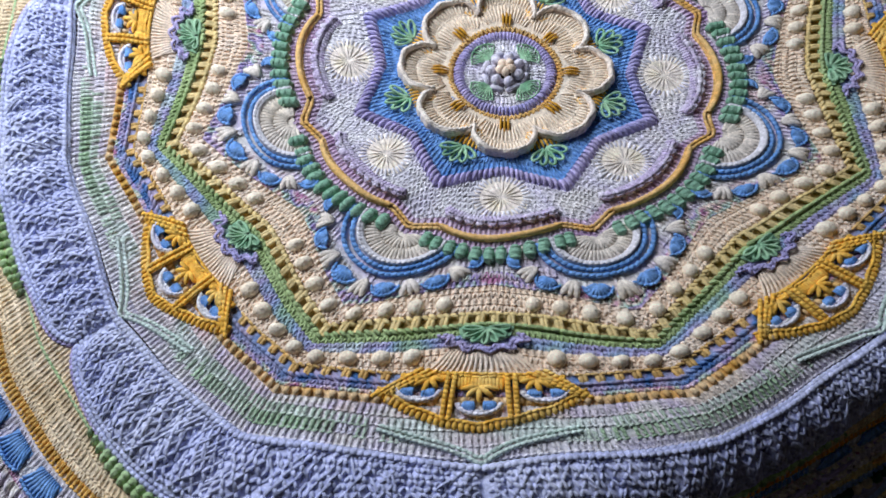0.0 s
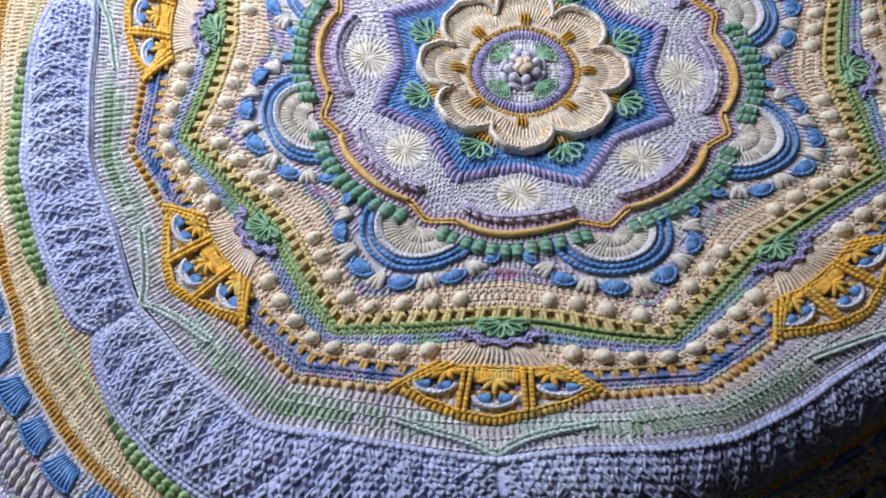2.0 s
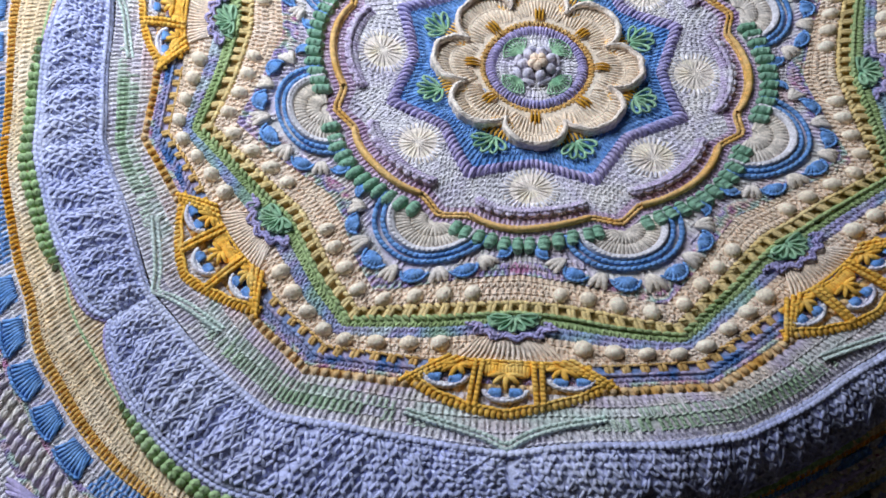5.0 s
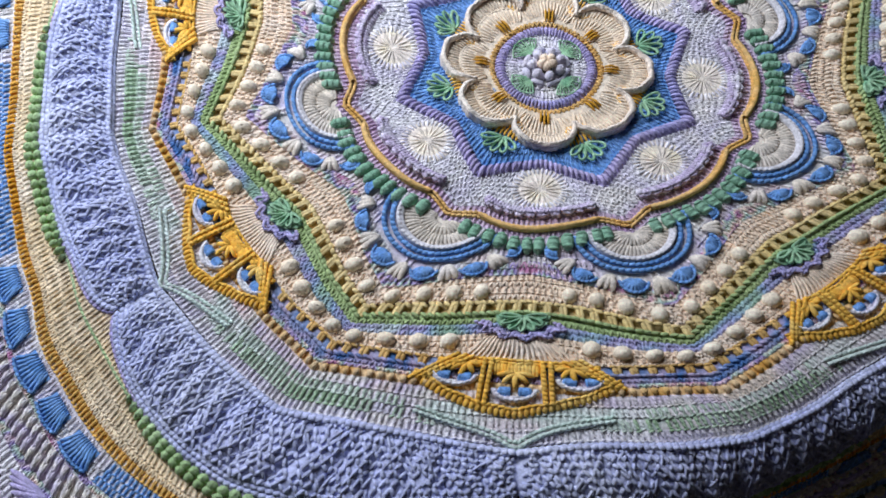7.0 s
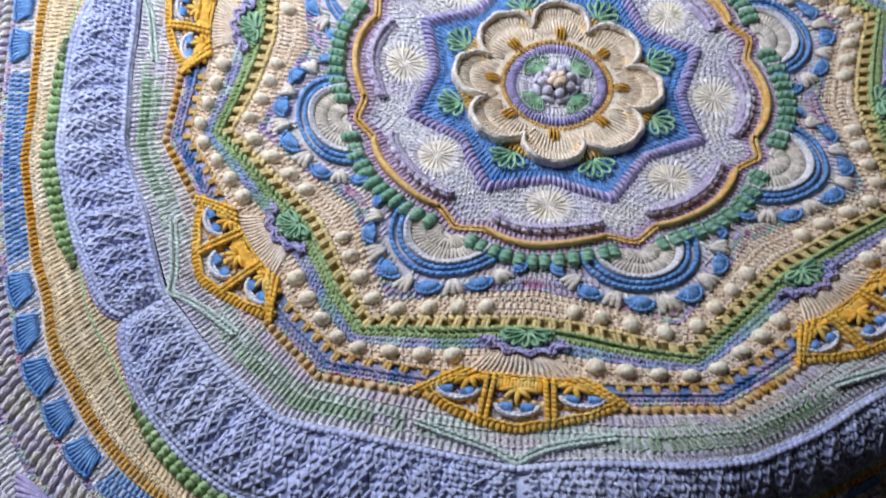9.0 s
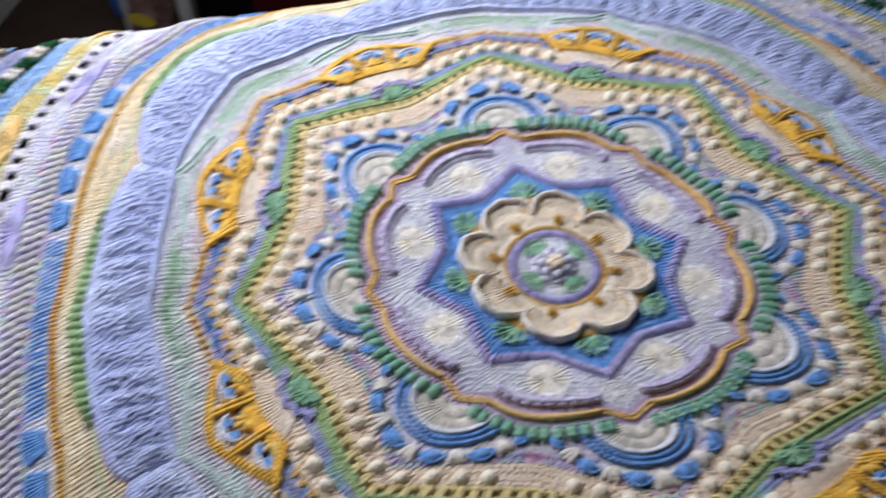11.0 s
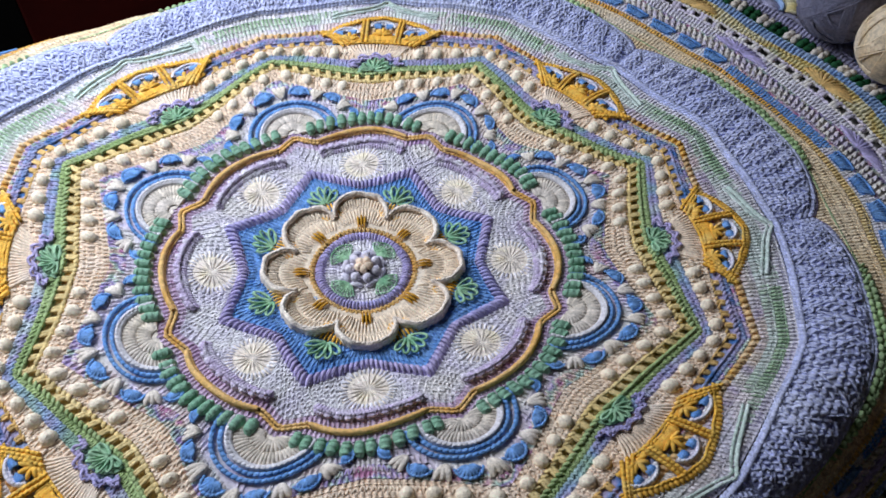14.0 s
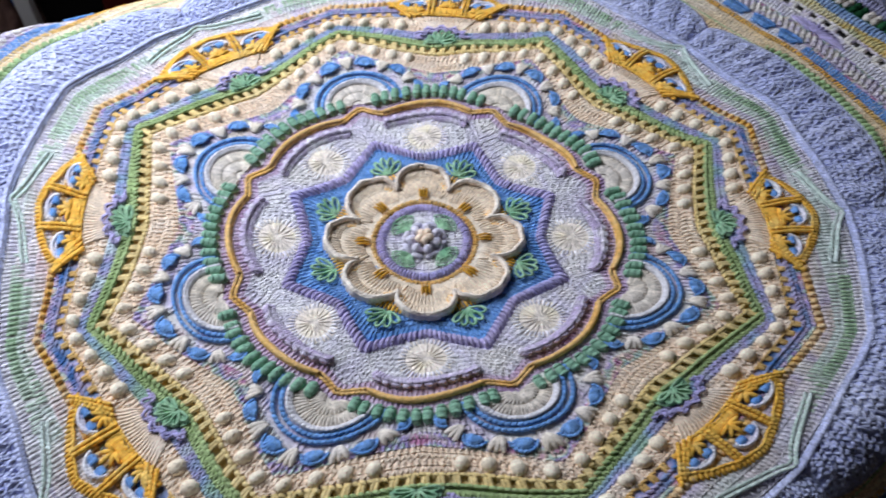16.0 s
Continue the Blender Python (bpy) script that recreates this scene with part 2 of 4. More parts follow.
class Yarnwork:
    """Gathers stitches as real little tubes of yarn, in flat places, for one mesh."""

    def __init__(self):
        self.v, self.f, self.n = [], [], 0

    def add(self, v, f):
        self.v.append(v)
        self.f.append(np.asarray(f) + self.n)
        self.n += len(v)
        return self

    def tubes(self, p0, p1, rad, bow=0.0, sides=4, flat=0.85, end=0.4, rings=(0.0, 0.2, 0.5, 0.8, 1.0)):
        p0, p1 = np.atleast_2d(p0), np.atleast_2d(p1)
        n = len(p0)
        if n == 0:
            return self
        rad = np.broadcast_to(np.asarray(rad, float), (n,))
        bow = np.broadcast_to(np.asarray(bow, float), (n,))
        t = np.array(rings)
        fac = np.where((t == 0) | (t == 1), end, np.where(np.abs(t - 0.5) < 0.2, 1.0, 0.92))
        d = p1 - p0
        ln = np.maximum(np.hypot(d[:, 0], d[:, 1]), 1e-9)
        side = np.stack([-d[:, 1] / ln, d[:, 0] / ln, np.zeros(n)], 1)
        c = p0[:, None] + d[:, None] * t[None, :, None]
        c[:, :, 2] += bow[:, None] * np.sin(math.pi * t)[None]
        ang = (np.arange(sides) + 0.5) * 2 * math.pi / sides
        rr = rad[:, None, None] * fac[None, :, None]
        v = c[:, :, None] + side[:, None, None] * (rr * np.cos(ang))[..., None]
        v[..., 2] += rr * np.sin(ang) * flat
        m, s = len(t), sides
        i, j = np.meshgrid(np.arange(m - 1), np.arange(s), indexing="ij")
        q = np.stack([i * s + j, i * s + (j + 1) % s, (i + 1) * s + (j + 1) % s, (i + 1) * s + j], -1).reshape(-1, 4)
        f = (q[None] + (np.arange(n) * m * s)[:, None, None]).reshape(-1, 4)
        return self.add(v.reshape(-1, 3), f)

    def plies(self, p0, p1, rad, bow=0.0):
        """The same stitch as two strands that twist once over each other."""
        p0, p1 = np.atleast_2d(p0), np.atleast_2d(p1)
        d = p1 - p0
        ln = np.maximum(np.hypot(d[:, 0], d[:, 1]), 1e-9)
        off = np.stack([-d[:, 1] / ln, d[:, 0] / ln, 0 * ln], 1) * (0.46 * np.broadcast_to(np.asarray(rad, float), ln.shape))[:, None]
        for q in (-1, 1):
            up = np.array([0, 0, 0.00025 * q])
            self.tubes(p0 + off * q - up, p1 - off * q * 0.55 + up, np.asarray(rad) * 0.60, bow, rings=(0.0, 0.3, 0.7, 1.0), flat=1.0)
        return self

    def strip(self, f0, f1, h=0.0012, k0=0.0, k1=8.0, steps=384, across=2):
        k = np.linspace(k0, k1, steps + 1)
        a, b = f0(k), f1(k)
        v = np.concatenate([polar(a + (b - a) * j / across, k, h) for j in range(across + 1)])
        w = steps + 1
        i, j = np.meshgrid(np.arange(steps), np.arange(across), indexing="ij")
        q = np.stack([j * w + i, j * w + i + 1, (j + 1) * w + i + 1, (j + 1) * w + i], -1).reshape(-1, 4)
        return self.add(v, q[:, ::-1])

    def balls(self, c, rx, ry, rz, turn=0.0, lumps=0.12, nu=8, nv=6):
        """Ellipsoids sitting at the flat places c, lumpy like a cluster of yarn."""
        c = np.atleast_2d(c)
        n = len(c)
        rx, ry, rz, turn = (np.broadcast_to(np.asarray(x, float), (n,)) for x in (rx, ry, rz, turn))
        th = np.linspace(0, math.pi, nv + 1)
        ph = np.arange(nu) * 2 * math.pi / nu
        x = np.outer(np.sin(th), np.cos(ph)).ravel()
        y = np.outer(np.sin(th), np.sin(ph)).ravel()
        z = np.outer(np.cos(th), np.ones(nu)).ravel()
        k = 1 + lumps * (RNG.random((n, len(x))) - 0.5) * 2
        X, Y = x * rx[:, None] * k, y * ry[:, None] * k
        v = np.stack([X * np.cos(turn)[:, None] - Y * np.sin(turn)[:, None], X * np.sin(turn)[:, None] + Y * np.cos(turn)[:, None],
                      z * rz[:, None] * k], -1) + c[:, None]
        i, j = np.meshgrid(np.arange(nv), np.arange(nu), indexing="ij")
        q = np.stack([i * nu + j, (i + 1) * nu + j, (i + 1) * nu + (j + 1) % nu, i * nu + (j + 1) % nu], -1).reshape(-1, 4)
        f = (q[None] + (np.arange(n) * len(x))[:, None, None]).reshape(-1, 4)
        return self.add(v.reshape(-1, 3), f)

    def row(self, f0, f1, step=0.0052, style="dc", keep=None, h=0.001, back=True, fat=1.0, n=None, ply=True):
        """One round of stitches between the radii f0 and f1."""
        kk = np.linspace(0, 8, 65)
        mid = float(np.mean(f1(kk) + f0(kk))) / 2
        n = n or 8 * max(3, round(2 * math.pi * mid / step / 8))
        dk = 8.0 / n
        k = (np.arange(n) + 0.5) * dk + RNG.normal(0, 0.07 * dk, n)
        if keep is not None:
            k = k[keep(k, (f0(k) + f1(k)) / 2)]
        m = len(k)
        if m:
            r0, r1 = f0(k), f1(k)
            w = 2 * math.pi * (r0 + r1) / 2 / n
            hh = h + RNG.normal(0, 0.00025, m)
            L = r1 - r0
            if style == "dc":
                (self.plies if ply else self.tubes)(polar(r0 - 0.05 * L, k, hh), polar(r1 - 0.1 * L, k + RNG.normal(0.1, 0.06, m) * dk, hh + 0.0004), 0.42 * w * fat, 0.0008)
                for at in (0.36, 0.68) if L.mean() > 0.012 else (0.48,):
                    rm = r0 + at * L
                    self.tubes(polar(rm - 0.13 * L, k - 0.34 * dk, hh + 0.0011), polar(rm + 0.13 * L, k + 0.38 * dk, hh + 0.0013), np.minimum(0.17 * w, 0.09 * L) * fat, 0.0007, rings=(0.0, 0.5, 1.0))
                kt = k + 0.1 * dk
                self.tubes(polar(f1(kt - 0.5 * dk) - 0.05 * L, kt - 0.5 * dk, hh + 0.0007), polar(f1(kt + 0.45 * dk) - 0.16 * L, kt + 0.45 * dk, hh + 0.0010), np.minimum(0.24 * w, 0.15 * L) * fat, 0.0003, rings=(0.0, 0.3, 0.7, 1.0))
            elif style == "sc":
                for s in (-1, 1):
                    self.tubes(polar(r0, k, hh), polar(r1, k + s * 0.44 * dk, hh + 0.0006), 0.25 * w * fat, 0.0006, rings=(0.0, 0.3, 0.7, 1.0))
            elif style == "post":
                self.tubes(polar(r0, k, hh), polar(r1, k + 0.15 * dk, hh), 0.43 * w * fat, 0.35 * L * fat, sides=5)
            elif style == "lattice":
                for q in (-0.11, 0.11):
                    self.tubes(polar(r0, k + q * dk, hh), polar(r1, k + (0.06 + q) * dk, hh), 0.15 * w * fat, 0.0008, sides=5, end=0.8)
            elif style == "cord":
                self.tubes(polar(r0 + 0.28 * L, k - 0.6 * dk, hh), polar(r1 - 0.28 * L, k + 0.6 * dk, hh), np.maximum(0.36 * L, 0.3 * w) * fat, 0.0006, sides=5)
        if back and keep is None:
            self.strip(f0, f1)
        return self

    def line(self, pts, rad, sides=6, h=0.0, close=False):
        """A smooth cord along flat places."""
        pts = np.asarray(pts, float)
        d = np.gradient(pts, axis=0)
        ln = np.maximum(np.hypot(d[:, 0], d[:, 1]), 1e-9)
        side = np.stack([-d[:, 1] / ln, d[:, 0] / ln, 0 * ln], 1)
        rad = np.broadcast_to(np.asarray(rad, float), (len(pts),))
        ang = np.arange(sides) * 2 * math.pi / sides
        v = pts[:, None] + side[:, None] * (rad[:, None] * np.cos(ang))[..., None]
        v[..., 2] += rad[:, None] * np.sin(ang) + h
        m, s = len(pts), sides
        i, j = np.meshgrid(np.arange(m - 1), np.arange(s), indexing="ij")
        q = np.stack([i * s + j, i * s + (j + 1) % s, (i + 1) * s + (j + 1) % s, (i + 1) * s + j], -1).reshape(-1, 4)
        return self.add(v.reshape(-1, 3), q)

    def rope(self, pts, rad, pitch=0.006, h=0.0):
        """A chain of slanted stitches along flat places."""
        pts = np.asarray(pts, float)
        gap = np.hypot(*np.diff(pts[:, :2], axis=0).T)
        s = np.concatenate([[0], np.cumsum(gap)])
        n = max(2, int(s[-1] / pitch))
        at = (np.arange(n) + 0.5) * s[-1] / n
        half = pitch * 0.75

        def where(x):
            return np.stack([np.interp(np.clip(x, 0, s[-1]), s, pts[:, c]) for c in range(3)], 1)
        a, b = where(at - half), where(at + half)
        d = b - a
        ln = np.maximum(np.hypot(d[:, 0], d[:, 1]), 1e-9)
        side = np.stack([-d[:, 1] / ln, d[:, 0] / ln, 0 * ln], 1)
        a[:, 2] += h
        b[:, 2] += h
        self.tubes(a - side * rad * 0.35, b + side * rad * 0.35, rad, rad * 0.2, rings=(0.0, 0.3, 0.7, 1.0))
        return self

    def mesh(self, name):
        v = lay(np.concatenate(self.v)).astype(np.float32)
        f = np.concatenate(self.f).astype(np.int32)
        me = bpy.data.meshes.new(name)
        me.vertices.add(len(v))
        me.vertices.foreach_set("co", v.ravel())
        me.loops.add(f.size)
        me.loops.foreach_set("vertex_index", f.ravel())
        me.polygons.add(len(f))
        me.polygons.foreach_set("loop_start", np.arange(0, f.size, 4, dtype=np.int32))
        me.polygons.foreach_set("use_smooth", np.ones(len(f), dtype=bool))
        me.update(calc_edges=True)
        return me

    def part(self, name, mat, parent, label="", kind=""):
        me = self.mesh(name)
        me.materials.append(mat)
        ob = new(name, me)
        ob.parent = parent
        return tagged(ob, label, "", "", kind)


def ring(name, mat, parent, rows, label=""):
    """One or more rounds of one yarn as a part."""
    y = Yarnwork()
    for r in rows:
        y.row(*r[:2], **r[2])
    return y.part(name, mat, parent, label, "stuff")


def local(r, k, du, dv, h=0.0, scale=1.0):
    """Flat places round the point (r, k): du across (anticlockwise), dv outwards."""
    a = math.radians(-90 + 45 * k)
    o, e, t = np.array([r * math.cos(a), r * math.sin(a)]), np.array([math.cos(a), math.sin(a)]), np.array([-math.sin(a), math.cos(a)])
    du, dv, h = np.broadcast_arrays(np.asarray(du, float) * scale, np.asarray(dv, float) * scale, np.asarray(h, float))
    xy = o + du.reshape(-1, 1) * t + dv.reshape(-1, 1) * e
    return np.concatenate([xy, h.reshape(-1, 1)], 1)


# ---- the blanket ----
blanket = new("crochet_blanket")
tagged(blanket, "round crocheted mandala blanket in pastel cotton yarn spread over a bed", "blanket")

SECTORS = range(8)
HALVES = [i + 0.5 for i in SECTORS]
const = lambda r: (lambda k: np.full(np.shape(k), r, float))


def far_from(points, radius):
    """Keeps stitches that lie off the given motifs."""
    pts = np.concatenate([polar(r, k) for r, k in points])[:, :2]

    def keep(k, r):
        p = polar(r, k)[:, :2]
        return np.min(np.hypot(p[:, None, 0] - pts[None, :, 0], p[:, None, 1] - pts[None, :, 1]), 1) > radius
    return keep


def between(lo, hi):
    return lambda k, r: (fold(k) >= lo) & (fold(k) <= hi)


def faded(lo, hi=2.0):
    """Stitches from lo to hi of a half sector, thinning out at both ends."""
    def keep(k, r):
        a = fold(k) + RNG.normal(0, 0.05, len(k))
        return (a > lo) & (a < hi)
    return keep


# centre disc and rose
ring("centre_disc", WHITELAV, blanket, [(const(0.010), const(0.022), dict(step=0.005)), (const(0.022), const(0.033), dict(step=0.005)), (const(0.033), const(0.043), dict(step=0.0045)), (const(0.043), const(0.049), dict(step=0.0046))])
for i in range(4):
    y = Yarnwork()
    for j in range(-5, 6):
        a = radians(j * 12)
        ln = 0.0235 if j % 2 else 0.0205
        y.tubes(local(0.026, 2 * i + 1, 0.003 * math.sin(a), 0, 0.004), local(0.026, 2 * i + 1, ln * 0.9 * math.sin(a), ln * math.cos(a) - 0.001, 0.003), 0.00105, 0.0016, sides=5)
        if j < 5:
            b = radians(j * 12 + 12)
            y.tubes(local(0.026, 2 * i + 1, 0.0205 * math.sin(a), 0.0225 * math.cos(a) - 0.001, 0.0042), local(0.026, 2 * i + 1, 0.0205 * math.sin(b), 0.0225 * math.cos(b) - 0.001, 0.0042), 0.0012, 0.0003, sides=5)
        if j in (-3, 0, 3):
            y.tubes(local(0.026, 2 * i + 1, 0.010 * math.sin(a) - 0.003, 0.012 * math.cos(a), 0.0052), local(0.026, 2 * i + 1, 0.010 * math.sin(a) + 0.003, 0.012 * math.cos(a) + 0.001, 0.0052), 0.0012, 0.0003, sides=5)
    y.part("rose_leaf", LEAF, blanket, "pale green crocheted leaf")
y = Yarnwork()
k = np.arange(7) * 8 / 7 + 0.3
y.balls(polar(0.0182, k, 0.0085), 0.0064, 0.0062, 0.0056, np.radians(45 * k), 0.07, 10, 7)
k = np.arange(8) + 0.5
y.tubes(polar(0.0265, k - 0.42, 0.0035), polar(0.0265, k + 0.42, 0.0035), 0.0036, 0.002, sides=6)
y.tubes(polar(0.0175, k - 0.42, 0.0040), polar(0.0175, k + 0.42, 0.0040), 0.0036, 0.002, sides=6)
y.part("rose", ROSE, blanket, "raised lilac-white crochet rose", "stuff")
y = Yarnwork()
k = np.arange(5) * 8 / 5
y.balls(polar(0.0076, k, 0.0125), 0.0066, 0.0064, 0.0052, np.radians(45 * k), 0.05, 10, 7)
y.balls(polar(0.0, np.zeros(1), 0.0125), 0.0032, 0.0032, 0.0040)
y.part("rose_heart", PEACH, blanket, "cream coiled rose heart")

ring("lavender_ring", LAV, blanket, [(const(0.0462), const(0.0585), dict(style="post", h=0.0016, n=82))])
ring("gold_round", AMBER, blanket, [(const(0.0585), const(0.0655), dict(step=0.0052, style="sc", h=0.0026))])

# blue star ground under the petals
rows = []
for i in range(8):
    a, b = i / 8, (i + 1) / 8
    rows.append((lerp(const(0.064), seg(0.127, 0.152), a), lerp(const(0.064), seg(0.127, 0.152), b), dict(step=0.0047, style="dc" if i % 2 else "sc")))
ring("blue_star", BLUE, blanket, rows)
for k in HALVES:
    y = Yarnwork()
    for j in range(-4, 5):
        y.tubes(local(0.083, k, 0.0014 * j, 0, 0.003), local(0.083, k, 0.0042 * j, 0.0155, 0.0030), 0.0014, 0.0012, sides=5)
        y.tubes(local(0.083, k, 0.0040 * j, 0.0150, 0.003), local(0.083, k, 0.0046 * j, 0.0270, 0.0030), 0.0015, 0.0014, sides=5)
    y.part("orange_fan", GOLD, blanket, "orange fan stitch between petals", "stuff")
    y = Yarnwork()
    for j in (-2, -1, 0, 1, 2):
        a = radians(30 * j)
        e = np.linspace(-math.pi, math.pi, 15)
        along, off = 0.0115 + 0.0100 * np.cos(e), 0.0034 * np.sin(e) * (1 + 0.25 * np.cos(e))
        y.line(local(0.111, k, along * math.sin(a) + off * math.cos(a), along * 1.05 * math.cos(a) - off * math.sin(a), 0.0045 + 0.0018 * np.sin(e + 1)), 0.0015 + 0.0003 * np.sin(3 * e), 6)
    y.part("star_leaf", LEAF, blanket, "green leaf with open loops")

# eight cupped petals round the disc
def petal_edge(e):
    """Radius of the scalloped flower at e sectors from a petal's middle."""
    return 0.0790 + 0.0335 * np.clip(1 - (2 * np.abs(e)) ** 2.1, 0, 1) ** 0.50


for k in SECTORS:
    e = 0.5 * np.sin(np.linspace(-math.pi / 2, math.pi / 2, 35))
    rim, m = petal_edge(e), 35
    y = Yarnwork()
    for f0, f1, h0, h1, rad, off in ((0.14, 0.64, 0.0036, 0.0040, 0.0014, 0), (0.66, 0.95, 0.0042, 0.0060, 0.0015, 1)):
        n_ = int(9 + 12 * f1)
        e_ = 0.47 * np.linspace(-1, 1, n_ + off) + RNG.normal(0, 0.004, n_ + off)
        r_ = petal_edge(e_)
        p_, q_ = polar(0.0655 + (r_ - 0.0655) * f0, k + e_ * (0.80 + 0.20 * f0), h0), polar(0.0655 + (r_ - 0.0655) * f1, k + e_ * (0.94 + 0.06 * f1), h1)
        y.tubes(p_, q_, rad, 0.0010, sides=5)
        if not off:
            y.tubes(q_[:-1], q_[1:], 0.0012, 0.0003, sides=4, rings=(0.0, 0.5, 1.0))
    g = np.concatenate([polar(0.0640 + (rim - 0.0640) * f, k + e, 0.0031 + 0.0025 * f ** 2) for f in np.linspace(0, 1, 6)])
    i, j = np.meshgrid(np.arange(m - 1), np.arange(5), indexing="ij")
    y.add(g, np.stack([j * m + i, j * m + i + 1, (j + 1) * m + i + 1, (j + 1) * m + i], -1).reshape(-1, 4)[:, ::-1])
    petal = y.part("petal", PETAL, blanket, "cream cupped petal with fan stitches", "stuff")
    y = Yarnwork()
    e = 0.497 * np.sin(np.linspace(-math.pi / 2, math.pi / 2, 61))
    rim = petal_edge(e)
    rim = rim + 0.0007 * np.sin(23 * e + 2 * k) + 0.0004 * np.sin(57 * e + k)
    pinch = np.clip((np.abs(e) - 0.42) / 0.08, 0, 1)
    lift = 0.0102 + 0.0012 * np.sin(19 * e + 3 * k) - 0.0034 * pinch
    y.line(polar(rim, k + e, lift), 0.0032 - 0.0008 * pinch, 8)
    y.line(polar(rim + 0.0005, k + e, 0.0066 - 0.002 * pinch), 0.0030, 6)
    y.line(polar(rim + 0.0008, k + e, 0.0038), 0.0030, 6)
    y.line(polar(rim + 0.0012, k + e, 0.0016), 0.0026, 6)
    y.rope(polar(rim, k + e, lift + 0.0022), 0.0017, 0.0052)
    y.part("petal_rim", RIM, petal, "thick ivory raised rim")
    y = Yarnwork()
    for q in (-1, 0, 1):
        y.tubes(local(0.0640, k, q * 0.0038, 0, 0.0048), local(0.0640, k, q * 0.0046, 0.0165 if q else 0.0185, 0.0054), 0.0015, 0.0024, sides=6)
    y.part("slot_stitch", SLOT, petal, "gold paired stitches at petal base")
    # flat brown ovals stand in for the shade between the gold stitches
    y = Yarnwork()
    for q in (-1, 1):
        y.balls(local(0.0640, k, q * 0.0022, 0.0095, 0.0046), 0.0019, 0.0062, 0.0010, radians(45 * k), 0.05)
    y.part("slot_shade", GAP_SHADE, petal, "dark brown ovals coloured as shade between the gold stitches")

ring("lavender_star_ridge", LAV, blanket, [(seg(0.126, 0.151), seg(0.139, 0.166), dict(style="post", h=0.0015, n=176))])

def orange(k):
    """Course of the golden round: bowed on the sectors' middles, pointed between them."""
    a = fold(k)
    return np.where(a < 0.68, 0.2158 - 0.0095 * (a / 0.68) ** 2, 0.2063 + 0.0135 * np.clip((a - 0.68) / 0.32, 0, 1) ** 1.3)


# white rounds with cream medallions
MED = [(0.164, k) for k in SECTORS]
rows, keep = [], far_from(MED, 0.0260)
inner, outer = seg(0.138, 0.165), lambda k: orange(k) - 0.0125
N = 8
for i in range(N):
    rows.append((lerp(inner, outer, i / N), lerp(inner, outer, (i + 1) / N), dict(style="sc" if i < 6 else "dc", keep=keep, step=0.0058, fat=0.84)))
y = Yarnwork()
for r in rows:
    y.row(*r[:2], **r[2])
y.strip(inner, outer)
y.part("white_round", WHITELAV, blanket, "white and lilac single-stitch rounds", "stuff")
for r, k in MED:
    y = Yarnwork()
    th = np.arange(18) * 2 * math.pi / 18
    y.tubes(local(r, k, 0.0005 * np.sin(th), 0.0005 * np.cos(th), 0.0018), local(r, k, 0.0200 * np.sin(th), 0.0200 * np.cos(th), 0.0016), 0.0012, 0.0008, sides=5)
    th = np.linspace(0, 2 * math.pi, 33)
    y.add(np.concatenate([local(r, k, 0, 0, 0.0026), local(r, k, 0.027 * np.sin(th), 0.027 * np.cos(th), 0.0017)]), [[0, 1 + 2 * i, 2 + 2 * i, 3 + 2 * i] for i in range(16)])
    med = y.part("medallion", MEDAL, blanket, "cream wheel of radiating stitches", "stuff")
    y = Yarnwork()
    th = np.arange(34) * 2 * math.pi / 34
    far_ = 0.0270 + 0.0030 * (np.arange(34) % 2) + 0.0015 * np.cos(8 * th)
    y.tubes(local(r, k, 0.0190 * np.sin(th), 0.0190 * np.cos(th), 0.0018), local(r, k, far_ * np.sin(th), far_ * np.cos(th), 0.0012), 0.0016, 0.0008, sides=5)
    y.part("outer_wheel", WHITELAV, med, "lilac-white outer stitches", "stuff")
    y = Yarnwork()
    e = np.linspace(-1, 1, 121)
    kk = k + 0.35 * e
    base = 0.1950 - 0.010 * e ** 2
    wav = np.abs(np.sin(5 * math.pi * (e + 1))) ** 0.8
    y.rope(polar(base + 0.0085 * wav, kk, 0.0048 + 0.0022 * wav), 0.0029, 0.0046)
    y.rope(polar(base + 0.0045 * wav, kk, 0.0056 + 0.0030 * wav), 0.0028, 0.0046)
    y.rope(polar(base - 0.0012, kk, 0.0036), 0.0021, 0.0046)
    e = np.linspace(-0.97, 0.97, 31)
    y.tubes(polar(0.1885 - 0.009 * e ** 2, k + 0.34 * e, 0.002), polar(0.1965 - 0.010 * e ** 2, k + 0.35 * e, 0.005), 0.0018, 0.001)
    y.part("picot_frill", PICOT, blanket, "lilac picot frill", "stuff")

ring("mauve_round", MAUVE, blanket, [(lambda k: orange(k) - 0.0130, lambda k: orange(k) - 0.0030, dict(step=0.0050)), (lambda k: orange(k) + 0.0020, lambda k: orange(k) + 0.0120, dict(step=0.0050))])
y = Yarnwork()
k = np.linspace(0, 8, 641)
y.rope(polar(orange(k) - 0.0022, k, 0.003), 0.0022, 0.0050)
y.rope(polar(orange(k) + 0.0026, k, 0.003), 0.0022, 0.0050)
y.part("orange_round", AMBER, blanket, "golden yellow round", "stuff")
for k in SECTORS:
    kk = k + np.linspace(-0.34, 0.34, 30)
    Yarnwork().line(polar(orange(kk) + 0.001, kk, 0.0058), 0.0036 * np.sin(np.linspace(0.35, math.pi - 0.35, 30)) ** 0.4, 7).part("honey_ridge", AMBER, blanket, "smooth honey-coloured ridge")

